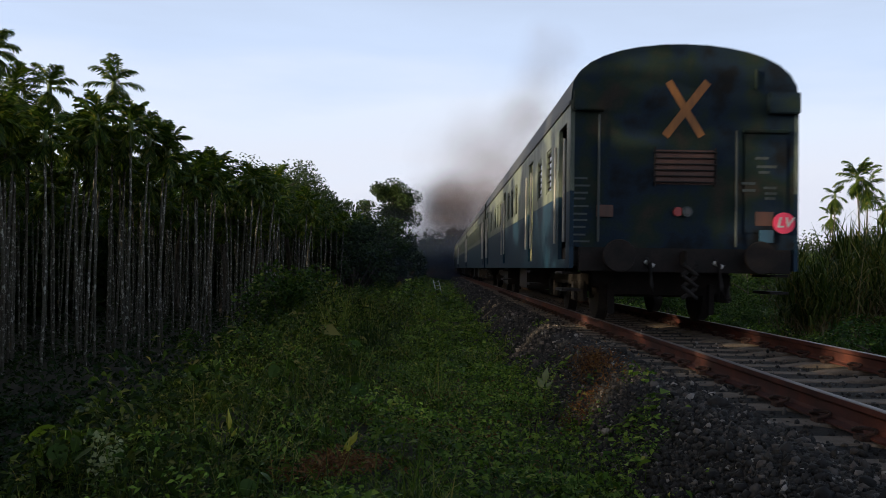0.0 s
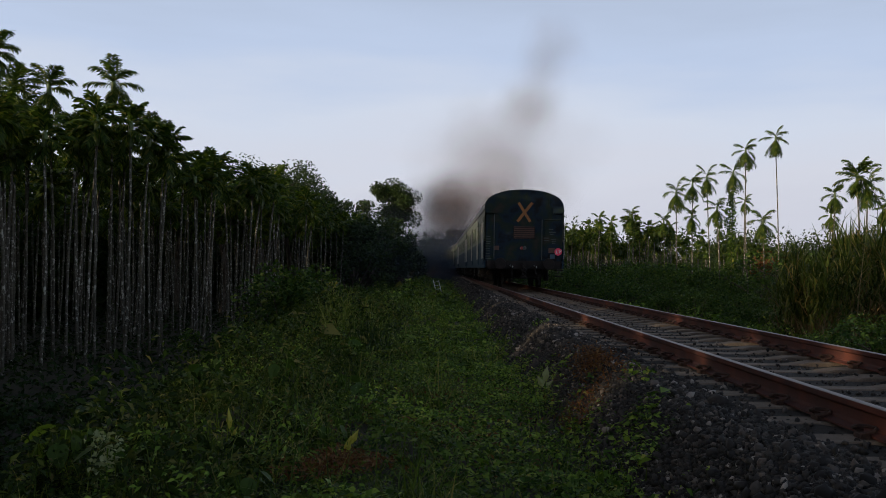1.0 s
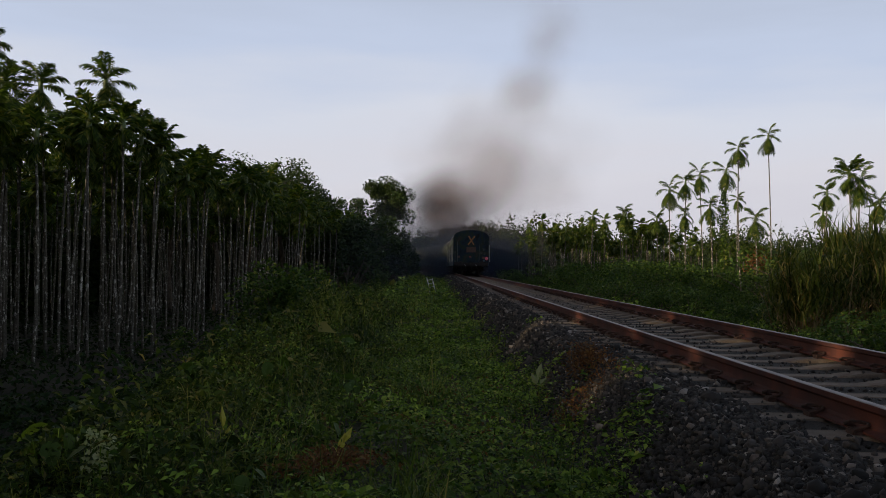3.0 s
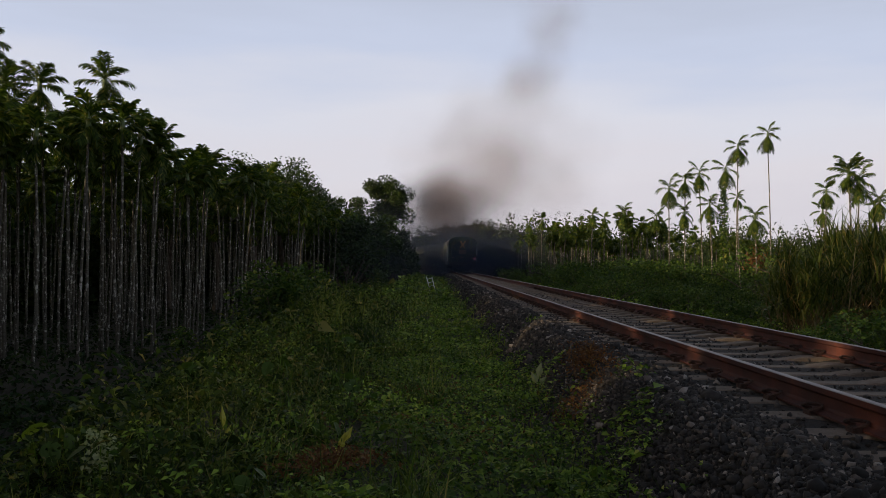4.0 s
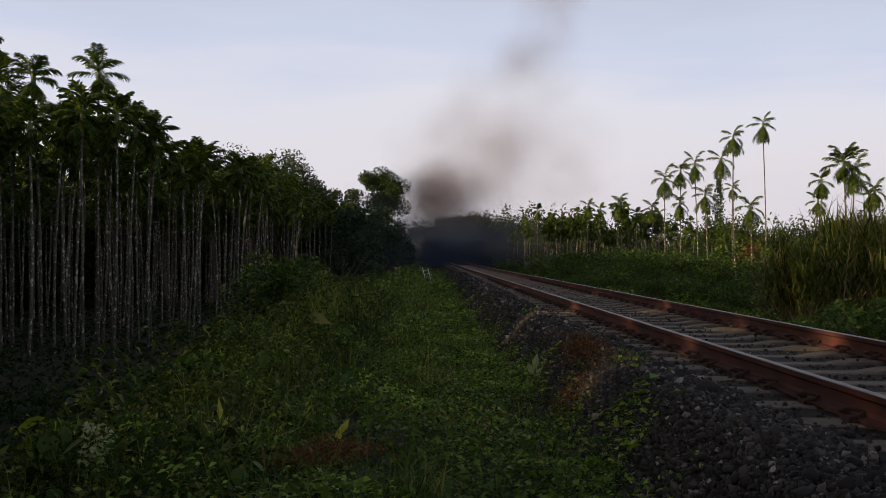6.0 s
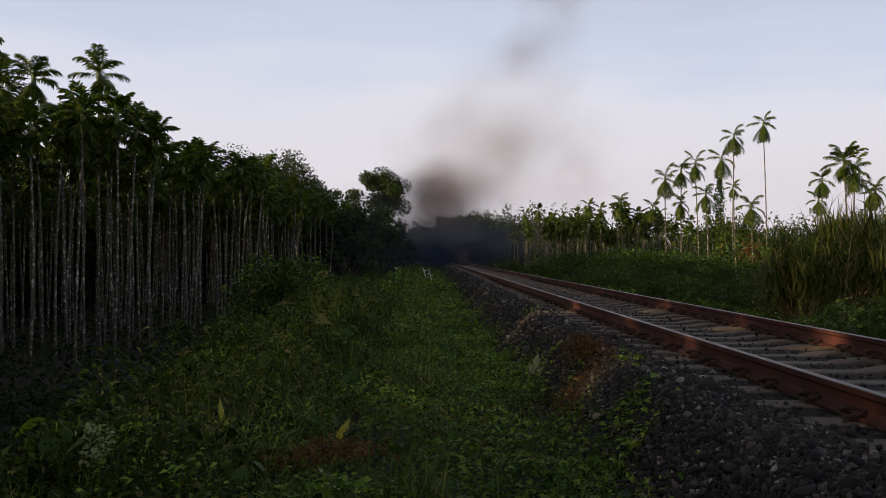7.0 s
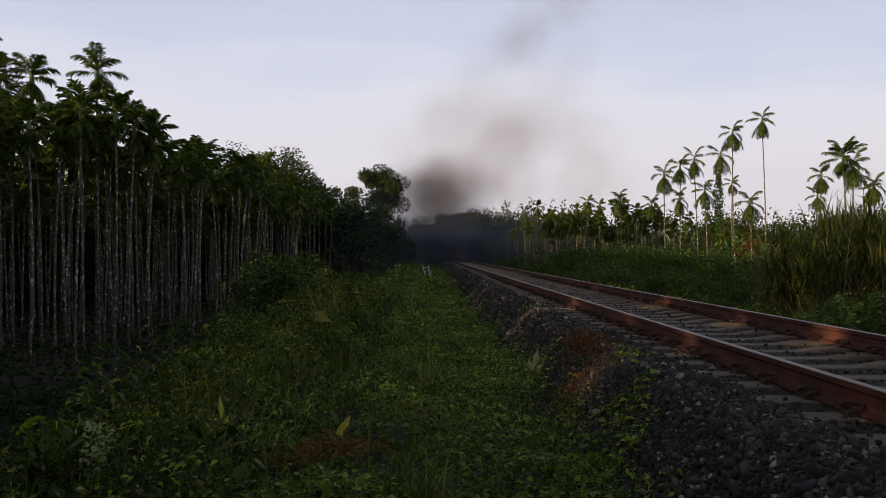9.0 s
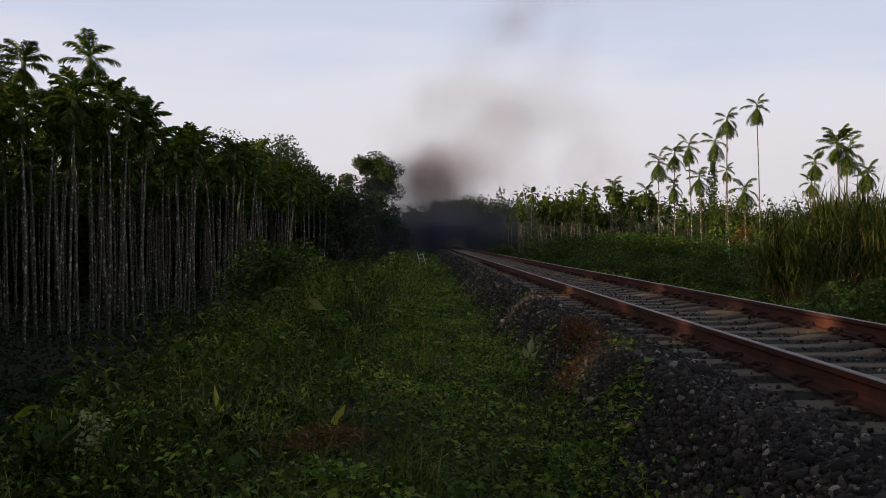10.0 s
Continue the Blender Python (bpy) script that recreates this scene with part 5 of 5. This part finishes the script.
def build_coach(guard, label):
    coach = tagged(new("railway_coach"), label, "railway coach", "coaches of the train")
    items, wins, doors = coach_parts(guard)
    for name, data, mat, lab in items:
        part(name, data, mat, coach, lab)
    wm = window_mesh()
    # opaque dark pane in place of a view into the unlit coach
    pane = bm_mesh("pane", box(0.0, 0.008, 0.04, .58, .04, .7), M_GLASS)
    bars = bmesh.new()
    for k in range(6):
        add_rod(bars, (-0.012, 0.03, 0.1 + 0.11 * k), (-0.012, 0.59, 0.1 + 0.11 * k), 0.008, sides=6)
    bars = bm_mesh("bars", bars, M_UNDER)
    leaf = bm_mesh("door", box(-0.02, 0.02, 0.03, 0.75, 0.0, 2.0, 0.008), M_BLUE)
    yellow = bm_mesh("door", box(-0.02, 0.02, 0.03, 0.75, 0.0, 2.0, 0.008), M_YELLOWDOOR)
    rail = bm_mesh("handrail", rod((0, 0, 0), (0, 0, 1.5), 0.02, sides=8), M_HANDRAIL)
    step = bm_mesh("step", box(-0.14, 0.14, 0.0, 0.7, -0.02, 0.02, 0.005), M_UNDER)
    for s in (-1, 1):
        turn = Matrix.Identity(4) if s < 0 else Matrix.Rotation(math.pi, 4, "Z")
        for y in wins:
            w = part("window", wm, None, coach, "", Matrix.Translation((s * (HALF - 0.03), y if s < 0 else y + .62, 2.08)) @ turn)
            part("pane", pane, None, w)
            part("bars", bars, None, w)
        for i, y in enumerate(doors):
            pale = guard and i == 1
            if not (guard and i == 0):      # the rearmost doorway stands open
                part("door", yellow if pale else leaf, None, coach, "pale yellow door" if pale else "", Matrix.Translation((s * (HALF - (0.07 if pale else 0.13)), y if s < 0 else y + .78, 0.95)) @ turn)
            for e in (-0.07, 0.85):
                part("handrail", rail, None, coach, "worn pale handrail with sun glint put into its colour", Matrix.Translation((s * (HALF + 0.045), y + e, 1.2)))
            for z in (0.5, 0.75):
                part("step", step, None, coach, "", Matrix.Translation((s * (HALF - 0.1), y + 0.04, z)))
        for y in np.arange(2.0, 20, 1.1):
            part("roof_vent", box(s * 0.9 - .12, s * 0.9 + .12, y, y + 0.3, 3.72, 3.98, 0.02), M_ROOF, coach) if int(y * 10) % 3 == 0 else None
    # bogies
    wheel = bmesh.new()
    add_rod(wheel, (-0.07, 0, 0), (0.07, 0, 0), 0.457, sides=28)
    add_rod(wheel, (-0.09, 0, 0), (-0.07, 0, 0), 0.485, sides=28)
    add_rod(wheel, (-0.1, 0, 0), (0.12, 0, 0), 0.12, sides=12)
    wheel = bm_mesh("wheel", wheel, M_UNDER)
    for yc in (3.4, COACH_L - 3.4):
        bg = part("bogie", box(-0.3, 0.3, yc - 0.35, yc + 0.35, 0.45, 0.85, 0.03), M_UNDER, coach, "grimy four-wheeled bogie")
        part("brake_beam", box(-0.95, 0.95, yc - 2.0, yc - 1.88, 0.42, 0.6, 0.03), M_UNDER, bg)
        part("end_stretcher", box(-1.1, 1.1, yc - 2.2, yc - 2.05, 0.55, 0.78, 0.03), M_UNDER, bg)
        for bx in (-0.78, 0.78):
            part("rail_guard", box(bx - 0.05, bx + 0.05, yc - 2.24, yc - 2.16, 0.12, 0.6, 0.015), M_UNDER, bg)
        for s in (-1, 1):
            fr = bmesh.new()
            add_box(fr, s * 1.12 - .07, s * 1.12 + .07, yc - 1.85, yc + 1.85, 0.55, 0.75, 0.02)
            for e in (-1.45, 1.45):
                add_box(fr, s * 1.15 - .1, s * 1.15 + .1, yc + e - .16, yc + e + .16, 0.3, 0.62, 0.02)
                for d in (-.34, .34):
                    add_rod(fr, (s * 1.15, yc + e + d, 0.3), (s * 1.15, yc + e + d, 0.62), 0.075, sides=10)
            part("side_frame", fr, M_UNDER, bg)
            for e in (-1.45, 1.45):
                part("wheel", wheel, None, bg, "", Matrix.Translation((s * 0.84, yc + e, 0.46)) @ Matrix.Rotation(0 if s > 0 else math.pi, 4, "Z"))
        for e in (-1.45, 1.45):
            part("axle", rod((-0.84, yc + e, 0.46), (0.84, yc + e, 0.46), 0.09), M_UNDER, bg)
    for y0, y1, s in ((7.2, 9.0, -1), (10.2, 11.8, 1), (12.4, 13.8, -1)):
        part("battery_box", box(s * 1.0 - .45, s * 1.0 + .45, y0, y1, 0.35, 0.85, 0.03), M_UNDER, coach)
    # coupling gear at both ends
    for y, d in ((0.0, -1), (COACH_L, 1)):
        part("headstock", box(-1.5, 1.5, min(y, y + d * 0.06), max(y, y + d * 0.06), 0.78, 1.12, 0.01), M_UNDER, coach)
        for s in (-1, 1):
            bf = bmesh.new()
            add_rod(bf, (s * 0.98, y, 1.0), (s * 0.98, y + d * 0.3, 1.0), 0.13, 0.11, 16)
            add_rod(bf, (s * 0.98, y + d * 0.3, 1.0), (s * 0.98, y + d * 0.34, 1.0), 0.23, 0.22, 24)
            part("buffer", bf, M_UNDER, coach, "round steel buffer")
        hook = bmesh.new()
        add_box(hook, -0.07, 0.07, min(y, y + d * .32), max(y, y + d * .32), 0.86, 1.08, 0.02)
        for k in range(3):
            add_rod(hook, (-.1, y + d * .3, 0.9 - .16 * k), (.1, y + d * .3, 0.74 - .16 * k), 0.03, sides=8)
            add_rod(hook, (.1, y + d * .28, 0.9 - .16 * k), (-.1, y + d * .28, 0.74 - .16 * k), 0.03, sides=8)
        part("screw_coupling", hook, M_UNDER, coach)
        for sx in (-0.55, 0.42):
            hv, hf = tube([(sx, y + d * .02, 0.98), (sx + .03, y + d * .16, 0.9), (sx + .05, y + d * .2, 0.6), (sx + .1, y + d * .16, 0.4), (sx + .2, y + d * .14, 0.42)], [.03, .032, .032, .03, .035], 8)
            part("brake_hose", link_mesh("brake_hose", hv, hf, M_UNDER, True), None, coach)
            part("hose_cock", rod((sx - .02, y + d * .08, 0.93), (sx + .1, y + d * .12, 0.86), 0.03), M_HANDRAIL, coach, "pale metal hose valve")
    return coach


def flat_bar(a, b, w, y=-0.008):
    """A painted stroke on the end wall, 4 mm proud."""
    a, b = Vector((a[0], 0, a[1])), Vector((b[0], 0, b[1]))
    d = (b - a).normalized()
    n = Vector((d.z, 0, -d.x)) * w / 2
    bm = bmesh.new()
    lo = [bm.verts.new(Vector((0, y, 0)) + p) for p in (a - n, a + n, b + n, b - n)]
    hi = [bm.verts.new(Vector((0, 0.004, 0)) + p) for p in (a - n, a + n, b + n, b - n)]
    bm.faces.new(lo)
    for i in range(4):
        j = (i + 1) % 4
        bm.faces.new((lo[i], lo[j], hi[j], hi[i]))
    bmesh.ops.recalc_face_normals(bm, faces=bm.faces)
    return bm


def build_last_coach():
    coach = build_coach(True, "last blue coach with dark end wall, orange cross and red board")
    # orange cross of the last vehicle
    part("cross_stroke", flat_bar((-0.28, 2.72), (0.32, 3.50), 0.115, -0.012), M_ORANGE, coach, "orange painted cross stroke")
    part("cross_stroke", flat_bar((-0.24, 3.50), (0.24, 2.72), 0.105), M_ORANGE, coach, "orange painted cross stroke")
    # brown grille under it
    grille = part("grille", box(-0.42, 0.42, -0.02, 0.02, 2.03, 2.52, 0.01), M_LOUVRE, coach, "rusty brown barred grille")
    for k in range(6):
        part("grille_bar", rod((-0.45, -0.05, 2.06 + 0.085 * k), (0.45, -0.05, 2.06 + 0.085 * k), 0.012, sides=6), M_UNDER, grille)
    for x in (-0.43, 0.43):
        part("grille_bar", rod((x, -0.045, 2.0), (x, -0.045, 2.55), 0.014, sides=6), M_UNDER, grille)
    # corner boxes, rails, panel and fittings
    for x in (-1.38, 1.38):
        part("corner_box", box(x - 0.22, x + 0.22, -0.14, 0.0, 3.05, 3.35, 0.015), M_END, coach)
    part("gutter_pipe", rod((1.0, -0.04, 3.4), (1.0, -0.04, 3.68), 0.02, sides=8), M_END, coach)
    for x, z0, z1 in ((-1.23, 1.2, 3.0), (0.72, 1.15, 2.8)):
        part("end_handrail", rod((x, -0.06, z0), (x, -0.06, z1), 0.018, sides=8), M_TEXT, coach, "worn metal handrail")
    bm = bmesh.new()
    add_box(bm, 0.84, 1.46, -0.03, 0.0, 1.35, 2.78, 0.02)
    part("blanked_doorway", bm, M_END, coach, "blanked doorway panel")
    part("panel_hood", rod((0.82, -0.05, 2.8), (1.48, -0.05, 2.8), 0.03, sides=8), M_END, coach)
    part("tail_lamp", rod((0.02, -0.1, 1.64), (0.02, 0.0, 1.64), 0.075, sides=20), M_TEXT, coach, "round tail lamp")
    part("lamp_glass", rod((0.02, -0.108, 1.64), (0.02, -0.09, 1.64), 0.048, sides=20), M_GLASS, coach)
    part("red_lens", rod((-0.1, -0.07, 1.64), (-0.1, 0.0, 1.64), 0.065, sides=18), M_LAMPRED, coach, "dull red lens")
    part("socket_box", box(-1.25, -1.02, -0.06, 0.0, 1.55, 1.72, 0.01), M_LOUVRE, coach)
    part("plate", box(1.0, 1.26, -0.045, -0.03, 1.46, 1.66, 0.004), M_LOUVRE, coach)
    part("plate", box(1.06, 1.26, -0.05, -0.03, 1.22, 1.4, 0.004), M_PALEBLUE, coach, "pale blue plate")
    board = part("tail_board", rod((1.385, -0.10, 1.5), (1.385, -0.075, 1.5), 0.15, sides=36), M_SIGNRED, coach, "round red last vehicle board")
    cu = bpy.data.curves.new("letters", "FONT")
    cu.body, cu.size, cu.align_x, cu.align_y, cu.shear, cu.extrude, cu.offset = "LV", 0.2, "CENTER", "CENTER", 0.25, 0.003, 0.004
    cu.materials.append(M_WHITE)
    letters = new("letters", cu)
    letters.parent = board
    letters.matrix_basis = pose(1.385, -0.105, 1.5, 90, 0, 0)
    # unreadable stencilled lines
    rng = random.Random(9)
    for k in range(10):
        z = 2.1 - 0.1 * k + rng.uniform(-.01, .01)
        part("stencil_line", box(-1.57, -1.57 + rng.uniform(.16, .24), -0.008, 0.004, z - .013, z + .013), M_TEXT, coach)
    for z, x0, x1 in ((2.06, .8, 1.0), (1.96, .82, 1.0), (2.42, 1.0, 1.18), (2.3, 1.02, 1.3), (2.22, 1.05, 1.2), (2.0, 1.12, 1.3), (1.92, 1.14, 1.3), (1.85, 1.14, 1.28)):
        part("stencil_line", box(x0, x1, -0.036, -0.028, z - .018, z + .018), M_TEXT, coach)
    return coach


LAST = build_last_coach()
SEATS = build_coach(False, "blue and pale railway coach with rows of barred windows")
COACHES = [LAST, SEATS] + [copy_thing(SEATS, Matrix.Identity(4)) for _ in range(2)]

# ---- smoke ----


def puff_mesh(mat):
    bm = bmesh.new()
    bmesh.ops.create_icosphere(bm, subdivisions=4, radius=1.0)
    return bm_mesh("smoke_puff", bm, mat, True)


PUFFS = []


def build_smoke():
    meshes = {k: puff_mesh(m) for k, m in (("dark", M_SMOKE), ("brown", M_BROWN), ("thin", M_WISP), ("low", M_HAZE), ("veil", M_VEIL))}
    rng = random.Random(15)
    # banks of smoke: kind, centre, spread along x and z, radius, count, drift per second along x, y, z
    banks = [("dark", (1.8, 117, 8.8), 2.3, 2.1, 6.2, 9, (-0.05, 0.1, 0.03)), ("brown", (4.0, 118, 11.0), 2.8, 2.4, 6.6, 9, (-0.02, 0.1, 0.1)), ("thin", (9.5, 118, 12.0), 3.0, 2.2, 6.0, 9, (0.5, 0.1, 0.3)),
             ("thin", (8.0, 118, 17.5), 2.6, 2.8, 6.6, 9, (0.3, 0.1, 0.4)), ("thin", (11.0, 118, 23.5), 2.0, 2.6, 5.6, 9, (0.5, 0.1, 1.0)), ("thin", (14.0, 118, 30.0), 1.7, 2.6, 4.6, 8, (0.6, 0.1, 1.3)),
             ("thin", (13.0, 119, 13.0), 4.0, 2.8, 8.5, 8, (0.5, 0.1, 0.08)), ("thin", (5.0, 121, 16.0), 3.0, 3.0, 8.0, 5, (0.1, 0.1, 0.3))]
    rows = [(kind, x + rng.gauss(0, sx), y + rng.uniform(-2, 2), z + rng.gauss(0, sz), r * rng.uniform(0.75, 1.2), d[0] + rng.gauss(0, 0.4 if kind == "thin" else 0.08), d[1], d[2] + rng.gauss(0, 0.25 if kind == "thin" else 0.04))
            for kind, (x, y, z), sx, sz, r, n, d in banks for _ in range(n)]
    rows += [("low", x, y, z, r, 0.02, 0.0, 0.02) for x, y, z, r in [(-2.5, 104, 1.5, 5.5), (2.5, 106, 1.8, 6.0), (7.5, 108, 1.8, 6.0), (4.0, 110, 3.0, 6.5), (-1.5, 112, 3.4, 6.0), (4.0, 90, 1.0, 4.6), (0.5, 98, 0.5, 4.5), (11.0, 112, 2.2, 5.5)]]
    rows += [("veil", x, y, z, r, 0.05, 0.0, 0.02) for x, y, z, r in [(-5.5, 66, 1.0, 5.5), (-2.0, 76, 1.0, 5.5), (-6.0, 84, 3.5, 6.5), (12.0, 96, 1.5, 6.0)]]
    for kind, x, y, z, r, dx, dy, dz in rows:
        label = {"dark": "dense brownish-black puff of engine smoke", "brown": "thinning brown puff of engine smoke", "thin": "thin grey drifting smoke", "low": "dark bluish smoke hanging low over the track", "veil": "thin bluish smoke veil before the trees"}[kind]
        ob = tagged(new("smoke_puff", meshes[kind]), label, "smoke", "engine smoke")
        ob.scale = (r, r * 0.6, r * rng.uniform(0.85, 1.1))
        PUFFS.append((ob, (x, y, z), (dx, dy, dz), rng.uniform(-2.5, 2.5)))


build_smoke()
scene.cycles.transparent_max_bounces = 256

# ---- movement ----
TAIL = [(0.0, 11.8), (0.2, 16.5), (0.5, 23.3), (1.0, 34.0), (1.5, 44.4), (2.0, 54.6), (2.5, 64.6), (3.0, 74.8), (3.5, 85.0), (4.0, 95.0), (4.5, 105.2), (5.0, 115.4)] + [(5.5 + 0.5 * i, 125.6 + 10.2 * i) for i in range(10)]


def motions():
    for k, coach in enumerate(COACHES):
        rows = []
        for t, s in TAIL:
            a = track_point(s + k * (COACH_L + COACH_GAP))[0]
            b = track_point(s + k * (COACH_L + COACH_GAP) + COACH_L)[0]
            rows.append((t, Matrix.Translation(a) @ Matrix.Rotation(math.atan2(-(b.x - a.x), b.y - a.y), 4, "Z")))
        walk(coach, rows)
    for ob, p, d, spin in PUFFS:
        walk(ob, [(t, Matrix.Translation(Vector(p) + Vector(d) * t) @ Matrix.Rotation(radians(spin * t), 4, "Y")) for t in (0, 2.5, 5, 7.5, 10)])


motions()
